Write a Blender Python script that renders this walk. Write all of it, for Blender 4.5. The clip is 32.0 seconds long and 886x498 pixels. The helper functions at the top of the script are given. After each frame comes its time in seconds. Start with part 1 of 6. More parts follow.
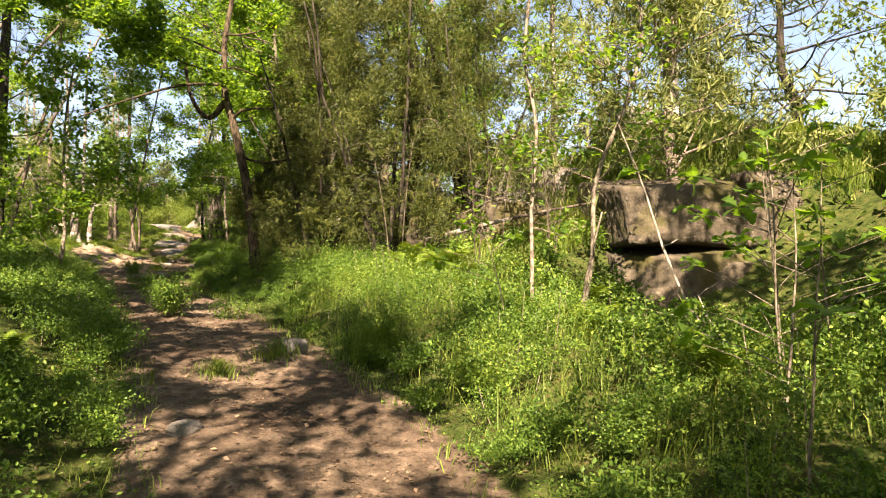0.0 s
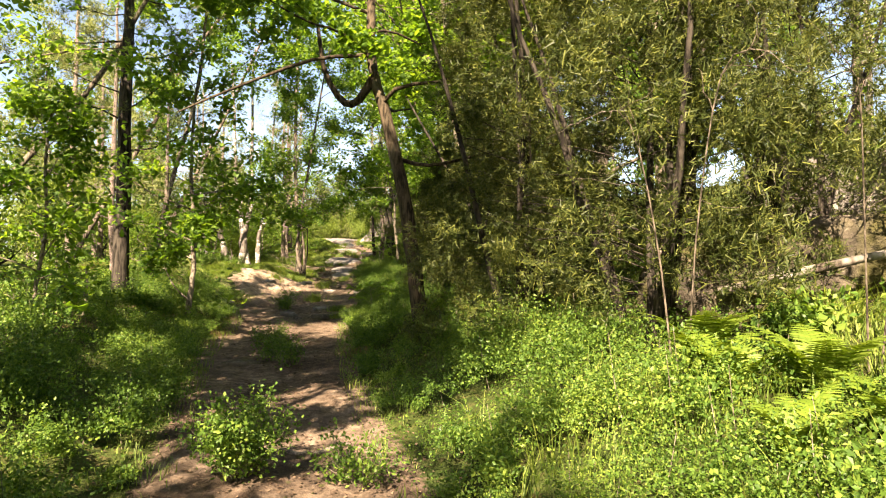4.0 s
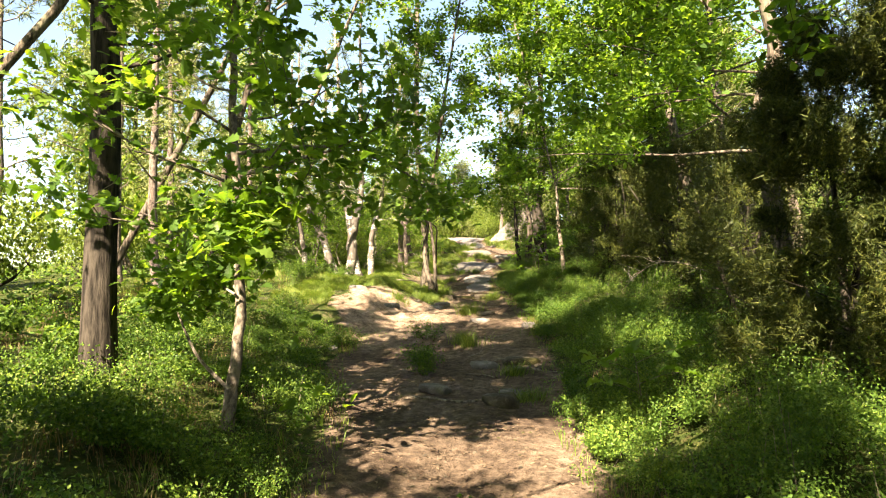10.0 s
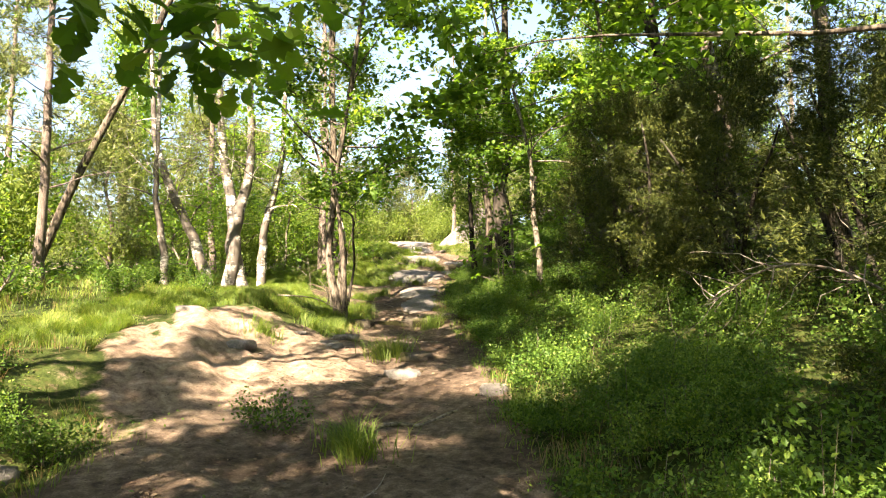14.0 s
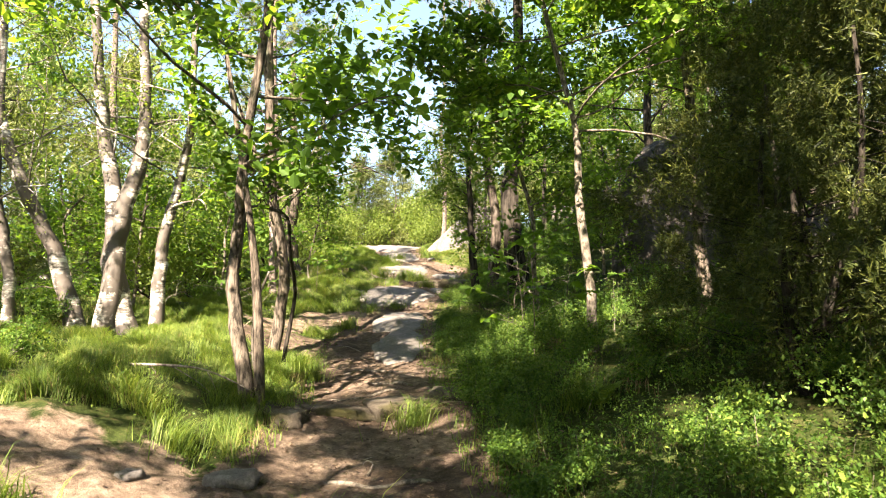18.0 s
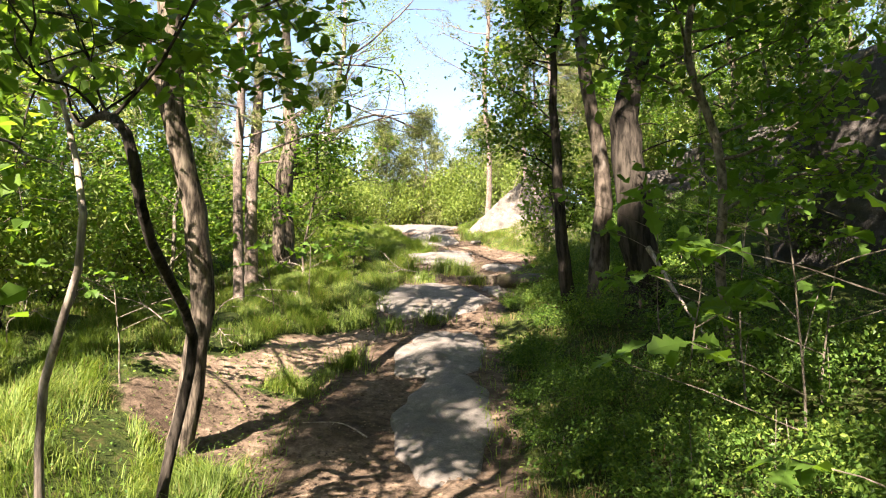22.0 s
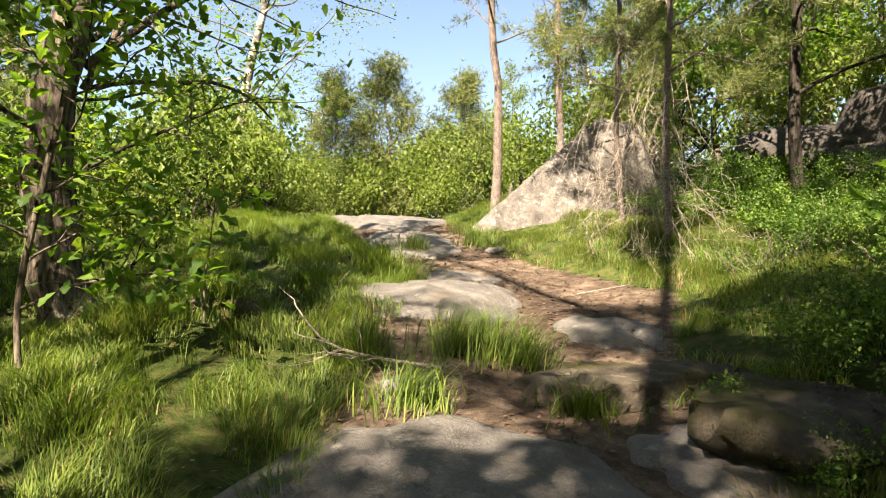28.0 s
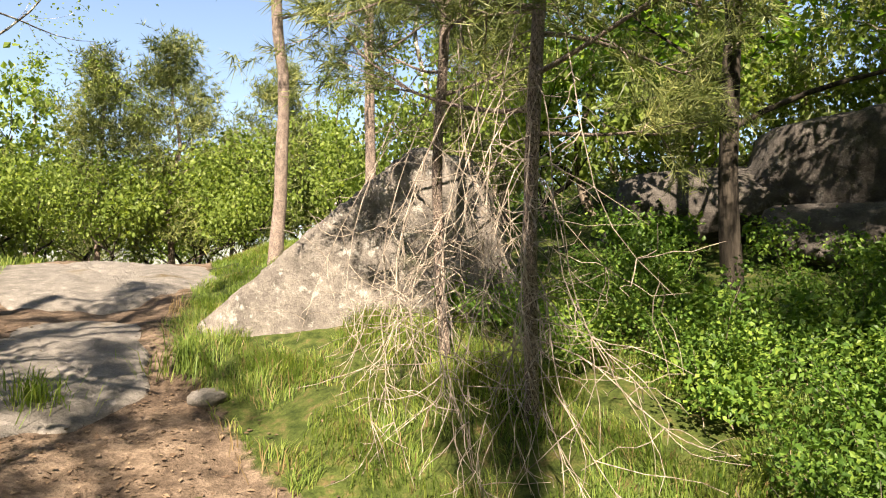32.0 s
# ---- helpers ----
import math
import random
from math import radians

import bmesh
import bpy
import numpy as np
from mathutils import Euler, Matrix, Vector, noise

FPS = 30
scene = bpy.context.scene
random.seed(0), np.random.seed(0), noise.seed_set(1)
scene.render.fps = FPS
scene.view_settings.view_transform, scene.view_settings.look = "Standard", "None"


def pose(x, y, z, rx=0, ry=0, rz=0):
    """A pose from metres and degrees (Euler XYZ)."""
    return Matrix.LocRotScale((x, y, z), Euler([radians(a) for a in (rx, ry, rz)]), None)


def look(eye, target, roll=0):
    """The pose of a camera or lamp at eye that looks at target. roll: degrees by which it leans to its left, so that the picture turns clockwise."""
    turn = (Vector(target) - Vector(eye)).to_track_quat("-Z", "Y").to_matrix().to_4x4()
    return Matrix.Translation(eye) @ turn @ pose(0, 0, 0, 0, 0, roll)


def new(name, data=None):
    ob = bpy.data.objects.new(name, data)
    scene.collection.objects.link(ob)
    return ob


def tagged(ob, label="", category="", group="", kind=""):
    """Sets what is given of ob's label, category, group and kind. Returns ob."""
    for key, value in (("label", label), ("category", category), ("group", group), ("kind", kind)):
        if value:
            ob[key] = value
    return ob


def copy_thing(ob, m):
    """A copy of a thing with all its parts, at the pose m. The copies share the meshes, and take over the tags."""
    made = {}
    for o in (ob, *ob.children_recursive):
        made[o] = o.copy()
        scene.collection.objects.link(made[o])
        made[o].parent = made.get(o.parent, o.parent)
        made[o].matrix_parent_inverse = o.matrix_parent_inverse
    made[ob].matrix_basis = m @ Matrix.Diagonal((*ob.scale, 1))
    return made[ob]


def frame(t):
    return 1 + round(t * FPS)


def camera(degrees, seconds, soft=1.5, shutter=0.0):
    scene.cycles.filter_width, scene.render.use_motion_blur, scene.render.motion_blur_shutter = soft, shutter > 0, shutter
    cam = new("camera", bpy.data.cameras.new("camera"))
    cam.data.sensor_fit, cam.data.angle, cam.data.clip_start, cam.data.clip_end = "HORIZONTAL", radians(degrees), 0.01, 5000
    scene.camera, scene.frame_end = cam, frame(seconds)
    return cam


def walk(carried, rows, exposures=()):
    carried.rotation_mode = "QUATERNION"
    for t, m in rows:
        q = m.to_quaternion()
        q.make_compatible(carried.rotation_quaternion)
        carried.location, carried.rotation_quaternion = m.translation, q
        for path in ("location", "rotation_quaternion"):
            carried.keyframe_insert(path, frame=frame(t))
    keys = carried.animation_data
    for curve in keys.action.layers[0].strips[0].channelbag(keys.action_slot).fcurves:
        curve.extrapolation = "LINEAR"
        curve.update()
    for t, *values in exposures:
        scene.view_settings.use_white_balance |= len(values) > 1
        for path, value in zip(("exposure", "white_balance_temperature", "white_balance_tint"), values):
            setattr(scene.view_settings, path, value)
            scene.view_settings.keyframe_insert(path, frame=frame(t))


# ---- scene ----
cam = camera(67.0, 32.0, soft=1.1)
METRES, EYE, TILT, LEAN, TURN = 45.0, 1.5, 3.5, 0.0, 0.0
ROWS = [
    (0.0, 0.0, 0.0, 0.0, -0.0, 0.0, 0.0),
    (0.5, -0.0021, 0.0177, 0.0001, 1.24, 0.03, -0.01),
    (1.0, 0.0002, 0.0348, -0.0005, 1.14, 0.09, 0.12),
    (1.5, -0.003, 0.0512, 0.0023, 1.39, 0.07, 0.04),
    (2.0, -0.0049, 0.064, 0.0052, 4.42, 0.28, 0.16),
    (2.5, -0.0079, 0.0794, 0.0049, 5.97, 0.18, 0.48),
    (3.0, -0.017, 0.094, 0.0053, 12.31, 0.2, 0.92),
    (3.5, -0.0214, 0.1036, 0.0089, 14.19, 0.47, 1.03),
    (4.0, -0.0271, 0.1154, 0.013, 14.88, 0.4, 1.13),
    (4.5, -0.0363, 0.1248, 0.0121, 18.43, 0.48, 1.52),
    (6.5, -0.0742, 0.1754, 0.0183, 25.95, 0.25, 1.91),
    (7.0, -0.084, 0.1905, 0.0215, 25.84, 0.23, 2.0),
    (7.5, -0.0936, 0.2025, 0.0215, 26.06, 0.52, 2.0),
    (8.0, -0.0995, 0.215, 0.0192, 25.8, 0.66, 2.03),
    (8.5, -0.1068, 0.23, 0.0231, 25.38, 0.43, 2.06),
    (9.0, -0.1138, 0.2424, 0.0226, 25.42, 0.53, 1.98),
    (9.5, -0.1174, 0.2586, 0.0201, 24.74, 0.49, 2.07),
    (10.0, -0.1217, 0.273, 0.0198, 23.94, 0.41, 2.04),
    (10.5, -0.128, 0.2898, 0.0174, 23.08, 0.38, 1.76),
    (11.0, -0.1317, 0.3125, 0.0126, 22.15, 0.37, 1.77),
    (11.5, -0.1366, 0.3338, 0.0105, 21.73, 0.79, 1.71),
    (12.0, -0.1391, 0.353, 0.0103, 21.14, 1.18, 1.61),
    (12.5, -0.1458, 0.372, 0.012, 20.63, 1.14, 1.62),
    (13.0, -0.1558, 0.3865, 0.012, 20.83, 1.18, 1.46),
    (13.5, -0.1604, 0.3987, 0.011, 20.77, 1.31, 1.54),
    (14.0, -0.1673, 0.4163, 0.0155, 20.13, 1.2, 1.58),
    (14.5, -0.1749, 0.4318, 0.0146, 19.99, 1.07, 1.51),
    (16.5, -0.1951, 0.4895, 0.0237, 19.52, 0.32, 1.58),
    (17.0, -0.1992, 0.5041, 0.0254, 19.25, 0.43, 1.63),
    (17.5, -0.2033, 0.5134, 0.0245, 19.41, 0.91, 1.61),
    (18.0, -0.2081, 0.525, 0.025, 19.02, 0.99, 1.52),
    (18.5, -0.2099, 0.5387, 0.0218, 18.65, 0.97, 1.49),
    (19.0, -0.2141, 0.5565, 0.0211, 18.21, 0.58, 1.54),
    (19.5, -0.2219, 0.5725, 0.0214, 18.3, 0.24, 1.41),
    (20.0, -0.228, 0.5915, 0.0216, 18.47, 0.22, 1.52),
    (20.5, -0.2359, 0.6023, 0.0238, 18.83, 0.36, 1.52),
    (21.0, -0.2467, 0.6126, 0.0271, 21.22, 0.41, 1.49),
    (21.5, -0.2525, 0.6252, 0.0246, 21.59, -0.11, 1.69),
    (22.0, -0.2603, 0.6414, 0.027, 21.44, -0.6, 1.75),
    (22.5, -0.268, 0.655, 0.0271, 21.36, -0.72, 1.53),
    (23.0, -0.2731, 0.6727, 0.0284, 20.55, -1.04, 1.62),
    (23.5, -0.277, 0.6854, 0.0306, 19.98, -1.0, 1.56),
    (24.0, -0.2823, 0.7005, 0.0329, 19.82, -0.97, 1.47),
    (24.5, -0.2851, 0.7139, 0.0303, 19.59, -1.03, 1.52),
    (25.0, -0.2921, 0.7293, 0.0297, 19.62, -1.08, 1.41),
    (25.5, -0.3005, 0.7419, 0.0308, 20.41, -1.09, 1.31),
    (27.5, -0.3331, 0.7973, 0.031, 20.45, -1.39, 1.29),
    (28.0, -0.3362, 0.8108, 0.0318, 17.88, -1.39, 1.1),
    (28.5, -0.3347, 0.8201, 0.0371, 13.42, -1.74, 0.66),
    (29.0, -0.3303, 0.8338, 0.0389, 5.81, -1.75, 0.21),
    (29.5, -0.33, 0.8442, 0.0405, 5.09, -1.77, 0.01),
    (30.0, -0.3302, 0.8568, 0.0438, 4.95, -1.79, -0.17),
    (30.5, -0.3311, 0.8693, 0.0449, 4.73, -1.91, -0.09),
    (31.0, -0.3362, 0.8825, 0.0458, 4.92, -1.47, -0.16),
    (31.5, -0.3367, 0.891, 0.0496, 5.16, -1.4, -0.15),
    (32.0, -0.3375, 0.9053, 0.0516, 5.16, -1.52, -0.11),
]
walk(cam, [(t, pose(0, 0, EYE, TILT, LEAN, TURN) @ pose(METRES * x, METRES * y, METRES * z, 90 + pitch, roll, yaw)) for t, x, y, z, yaw, pitch, roll in ROWS], [(0.0, 2.72, 8000, 20), (4.5, 2.88, 8000, 18), (7.0, 2.88, 7900, 15), (10.0, 3.14, 7800, 14), (13.0, 3.30, 7600, 15), (18.0, 3.17, 7000, 17), (22.0, 2.99, 6800, 19), (25.0, 2.67, 6800, 18), (28.5, 2.48, 7200, 15), (32.0, 2.36, 7200, 15)])


# ---- the lie of the land: u runs along the path, v to its right ----
HEAD = math.radians(21.6)
PATH_U = (-12, -6, 0, 4, 8, 12, 16, 20, 24, 28, 32, 36, 40, 44, 45.5, 47, 50, 54, 58, 64, 72, 90, 140)
PATH_V = (0.6, 0.4, 0.4, 0.75, 0.5, -0.1, -0.6, -0.8, -1.1, -0.6, -0.42, -0.75, -0.5, 0.15, 0.7, 0.0, -0.75, -1.1, -1.4, -2, -3, -4, -6)
PATH_Z = (-1.0, -0.5, 0.0, 0.45, 0.93, 1.28, 1.5, 1.75, 2.05, 2.5, 2.95, 3.15, 3.78, 4.68, 4.95, 5.22, 5.8, 6.3, 6.45, 6.3, 5.8, 4.6, 1.5)
PATH_W = (0.9, 0.9, 0.95, 0.95, 0.9, 0.85, 1.05, 1.15, 1.7, 1.2, 0.8, 0.92, 0.78, 0.98, 1.12, 0.8, 0.75, 1.3, 1.5, 1.5, 1.2, 1.0, 1.0)


def to_uv(x, y):
    return -math.sin(HEAD) * x + math.cos(HEAD) * y, math.cos(HEAD) * x + math.sin(HEAD) * y


def to_xy(u, v):
    return -math.sin(HEAD) * u + math.cos(HEAD) * v, math.cos(HEAD) * u + math.sin(HEAD) * v


def smooth(a):
    a = np.clip(a, 0, 1)
    return a * a * (3 - 2 * a)


def waves(x, y, k=1.0):
    """A soft uneven field, about -1 to 1."""
    return (np.sin(1.7 * k * x + 0.9 * k * y) + np.sin(2.3 * k * y - 1.1 * k * x + 1.3) + np.sin(3.1 * k * x + 2.7 * k * y + 0.4)) / 3


def path_off(x, y):
    """How far right of the path's middle a place lies, and the path's half width there."""
    u, v = to_uv(x, y)
    return v - np.interp(u, PATH_U, PATH_V), np.interp(u, PATH_U, PATH_W)


def height(x, y):
    x, y = np.asarray(x, float), np.asarray(y, float)
    u, v = to_uv(x, y)
    off, w = path_off(x, y)
    z = np.interp(u, PATH_U, PATH_Z)
    left, right = np.maximum(-off - w, 0), np.maximum(off - w, 0)
    flat = 1 - smooth((u - 36) / 8)
    z = z + (0.15 + 0.3 * flat) * smooth((left - 0.1) / 1.7) + 0.25 * flat * smooth((left - 2) / 4) - 1.6 * smooth((left - 9) / 30)
    z = z + 0.42 * smooth((right - 0.05) / 1.6) + 0.35 * smooth((right - 1.6) / 3) + 1.7 * smooth((right - 4.0) / 7) + 2.5 * smooth((right - 11) / 25)
    z = z - 0.5 * smooth((left - 1.2) / 2.8) * smooth((u - 39) / 4)
    # worn hollow of the path, and roughness
    z = z - 0.05 * np.clip(1 - np.abs(off) / np.maximum(w, 0.1), 0, 1)
    z = z + 0.05 * waves(x, y) + 0.026 * waves(x, y, 3.7) + 0.012 * waves(y, x, 9.1)
    # the hollow before the first cliff, and the hill above it
    z = z - 0.6 * np.exp(-((u - 6.3) / 2.2) ** 2 - ((v - 5.6) / 1.8) ** 2)
    z = z - 0.95 * np.exp(-((u - 7.2) / 1.7) ** 2 - ((v - 7.2) / 1.5) ** 2)
    z = z + 1.5 * np.exp(-((u - 12.5) / 5.5) ** 2 - ((v - 10.5) / 4.0) ** 2)
    # the sandy hump beside the path
    hu, hv = u - 28.6, v + 2.6
    hump = np.exp(-(hu / 2.4) ** 2 - (hv / 1.5) ** 2)
    z = z + hump * (0.16 + 0.07 * waves(x, y, 2.1) + 0.06 * waves(y, x, 5.2) + 0.03 * waves(x, y, 11.0))
    return z


def side_track(u, v):
    """1 on the bare track that leaves the path to the left, 0 off it."""
    along = 1 - smooth((np.abs(u - 38.7) - 1.2) / 0.7)
    return along * (1 - smooth((np.abs(v + 1.95 - 0.5 * (u - 38.7) - 0.1 * np.sin(3 * u)) - 0.26) / 0.28))


def trodden_patch(u, v):
    """1 on the bare dark earth where the side track begins, 0 off it."""
    return smooth(1.5 * np.exp(-((u - 36.7) / 0.8) ** 2 - ((v + 2.2 + 0.15 * np.sin(4 * u)) / 0.7) ** 2) - 0.2)


# ---- world and sun ----
SUN_AZ, SUN_EL = 182.0, 41.0  # degrees: from +y towards +x, and above the horizon
world = bpy.data.worlds.new("sky")
scene.world = world
world.use_nodes = True
sky = world.node_tree.nodes.new("ShaderNodeTexSky")
sky.sky_type, sky.sun_disc = "NISHITA", False
sky.sun_elevation, sky.sun_rotation = radians(SUN_EL), radians(SUN_AZ)
sky.air_density, sky.dust_density, sky.ozone_density = 1.0, 1.0, 1.6
world.node_tree.links.new(sky.outputs[0], world.node_tree.nodes["Background"].inputs[0])
world.node_tree.nodes["Background"].inputs[1].default_value = 0.052
sun_data = bpy.data.lights.new("sun", "SUN")
sun_data.energy, sun_data.angle, sun_data.color = 5.0, radians(0.53), (1.0, 0.91, 0.75)
sun = new("sun", sun_data)
sun.matrix_world = look((0, 0, 40), (-math.sin(radians(SUN_AZ)) * math.cos(radians(SUN_EL)), -math.cos(radians(SUN_AZ)) * math.cos(radians(SUN_EL)), 40 - math.sin(radians(SUN_EL))))


# ---- materials ----
def nodes_of(name):
    m = bpy.data.materials.new(name)
    m.use_nodes = True
    return m, m.node_tree.nodes, m.node_tree.links, m.node_tree.nodes["Principled BSDF"]


def ramp(nodes, stops):
    r = nodes.new("ShaderNodeValToRGB")
    while len(r.color_ramp.elements) < len(stops):
        r.color_ramp.elements.new(0.5)
    for e, (at, c) in zip(r.color_ramp.elements, stops):
        e.position, e.color = at, (*c, 1)
    return r


def noise_tex(nodes, links, scale, detail=6, rough=0.6, stretch=(1, 1, 1), coord="Object"):
    tc, mp, n = nodes.new("ShaderNodeTexCoord"), nodes.new("ShaderNodeMapping"), nodes.new("ShaderNodeTexNoise")
    mp.inputs["Scale"].default_value = stretch
    n.inputs["Scale"].default_value, n.inputs["Detail"].default_value, n.inputs["Roughness"].default_value = scale, detail, rough
    links.new(tc.outputs[coord], mp.inputs[0])
    links.new(mp.outputs[0], n.inputs["Vector"])
    return n


def mixed(nodes, links, fac, a, b, mode="MIX"):
    m = nodes.new("ShaderNodeMix")
    m.data_type, m.blend_type = "RGBA", mode
    for sock, v in ((m.inputs[0], fac), (m.inputs[6], a), (m.inputs[7], b)):
        if isinstance(v, (int, float)):
            sock.default_value = v
        elif isinstance(v, tuple):
            sock.default_value = (*v, 1)
        else:
            links.new(v, sock)
    return m.outputs[2]


def bumped(nodes, links, bsdf, height_out, strength, distance):
    b = nodes.new("ShaderNodeBump")
    b.inputs["Strength"].default_value, b.inputs["Distance"].default_value = strength, distance
    links.new(height_out, b.inputs["Height"])
    links.new(b.outputs[0], bsdf.inputs["Normal"])


def leaf_material(name, dark, mid, light, glow, through_fac=0.45, rough=0.45, patch=0.6):
    """Leaves: each one its own shade, soft patches over the plant, and light passing through."""
    m, n, l, p = nodes_of(name)
    geo = n.new("ShaderNodeNewGeometry")
    r = ramp(n, ((0.0, dark), (0.55, mid), (1.0, light)))
    big = noise_tex(n, l, patch, 2)
    add = n.new("ShaderNodeMath")
    add.operation = "MULTIPLY_ADD"
    add.inputs[1].default_value = 0.7
    sub = n.new("ShaderNodeMath")
    sub.operation = "MULTIPLY_ADD"
    sub.inputs[1].default_value, sub.inputs[2].default_value = 0.9, -0.3
    l.new(big.outputs[0], sub.inputs[0])
    l.new(geo.outputs["Random Per Island"], add.inputs[0])
    l.new(sub.outputs[0], add.inputs[2])
    l.new(add.outputs[0], r.inputs[0])
    l.new(r.outputs[0], p.inputs["Base Color"])
    p.inputs["Roughness"].default_value = rough
    p.inputs["Specular IOR Level"].default_value = 0.2
    t, mix = n.new("ShaderNodeBsdfTranslucent"), n.new("ShaderNodeMixShader")
    l.new(mixed(n, l, 1.0, r.outputs[0], glow, "MULTIPLY"), t.inputs[0])
    mix.inputs[0].default_value = through_fac
    l.new(p.outputs[0], mix.inputs[1])
    l.new(t.outputs[0], mix.inputs[2])
    l.new(mix.outputs[0], n["Material Output"].inputs[0])
    return m


def bark_material(name, dark, light, moss=None, moss_amount=0.5, stretch=0.18, scale=14, depth=0.012):
    m, n, l, p = nodes_of(name)
    a = noise_tex(n, l, scale, 8, 0.65, (1, 1, stretch))
    b = noise_tex(n, l, 2.2, 4, 0.6, (1, 1, 0.5))
    r = ramp(n, ((0.4, dark), (0.6, light)))
    l.new(a.outputs[0], r.inputs[0])
    col = r.outputs[0]
    if moss:
        mr = ramp(n, ((moss_amount, (0, 0, 0)), (moss_amount + 0.12, (1, 1, 1))))
        l.new(b.outputs[0], mr.inputs[0])
        col = mixed(n, l, mr.outputs[0], col, moss)
    l.new(col, p.inputs["Base Color"])
    p.inputs["Roughness"].default_value = 0.9
    p.inputs["Specular IOR Level"].default_value = 0.12
    bumped(n, l, p, a.outputs[0], 0.9, depth)
    return m


def birch_material(name):
    m, n, l, p = nodes_of(name)
    a = noise_tex(n, l, 6, 6, 0.7, (0.6, 0.6, 3.0))
    big = noise_tex(n, l, 2.3, 5, 0.65)
    r = ramp(n, ((0.38, (0.02, 0.017, 0.015)), (0.47, (0.24, 0.21, 0.18)), (0.58, (0.6, 0.57, 0.52))))
    l.new(a.outputs[0], r.inputs[0])
    k = ramp(n, ((0.43, (0, 0, 0)), (0.5, (1, 1, 1))))
    l.new(big.outputs[0], k.inputs[0])
    l.new(mixed(n, l, k.outputs[0], r.outputs[0], (0.07, 0.057, 0.046)), p.inputs["Base Color"])
    p.inputs["Roughness"].default_value = 0.75
    bumped(n, l, p, a.outputs[0], 0.6, 0.01)
    return m


def pine_bark_material(name):
    m, n, l, p = nodes_of(name)
    v = n.new("ShaderNodeTexVoronoi")
    tc, mp = n.new("ShaderNodeTexCoord"), n.new("ShaderNodeMapping")
    mp.inputs["Scale"].default_value = (22, 22, 7)
    l.new(tc.outputs["Object"], mp.inputs[0])
    l.new(mp.outputs[0], v.inputs["Vector"])
    v.feature = "DISTANCE_TO_EDGE"
    a = noise_tex(n, l, 18, 6, 0.7, (1, 1, 0.5))
    r = ramp(n, ((0.3, (0.0975, 0.0713, 0.06)), (0.7, (0.315, 0.247, 0.206))))
    l.new(a.outputs[0], r.inputs[0])
    k = ramp(n, ((0.0, (0.18, 0.15, 0.14)), (0.14, (1, 1, 1))))
    l.new(v.outputs[0], k.inputs[0])
    l.new(mixed(n, l, 1.0, r.outputs[0], k.outputs[0], "MULTIPLY"), p.inputs["Base Color"])
    p.inputs["Roughness"].default_value = 0.9
    bumped(n, l, p, k.outputs[0], 0.8, 0.012)
    return m


def rock_material(name, dark, light, moss=(0.09, 0.1, 0.03), moss_at=0.62, lichen=(0.5, 0.48, 0.44)):
    m, n, l, p = nodes_of(name)
    fine, mid, big = noise_tex(n, l, 60, 8, 0.75), noise_tex(n, l, 5, 8, 0.65), noise_tex(n, l, 1.1, 5, 0.6)
    r = ramp(n, ((0.3, dark), (0.7, light)))
    l.new(mid.outputs[0], r.inputs[0])
    f = ramp(n, ((0.3, (0.6, 0.58, 0.57)), (0.7, (1.25, 1.22, 1.2))))
    l.new(fine.outputs[0], f.inputs[0])
    col = mixed(n, l, 1.0, r.outputs[0], f.outputs[0], "MULTIPLY")
    spots = noise_tex(n, l, 9, 5, 0.7)
    k = ramp(n, ((0.56, (0, 0, 0)), (0.66, (0.8, 0.8, 0.8))))
    l.new(spots.outputs[0], k.inputs[0])
    col = mixed(n, l, k.outputs[0], col, lichen)
    g = ramp(n, ((moss_at, (0, 0, 0)), (moss_at + 0.1, (1, 1, 1))))
    l.new(big.outputs[0], g.inputs[0])
    l.new(mixed(n, l, g.outputs[0], col, moss), p.inputs["Base Color"])
    p.inputs["Roughness"].default_value = 0.88
    p.inputs["Specular IOR Level"].default_value = 0.25
    s = n.new("ShaderNodeMath")
    s.operation = "MULTIPLY_ADD"
    s.inputs[1].default_value = 0.35
    l.new(fine.outputs[0], s.inputs[0])
    l.new(mid.outputs[0], s.inputs[2])
    bumped(n, l, p, s.outputs[0], 1.0, 0.06)
    return m


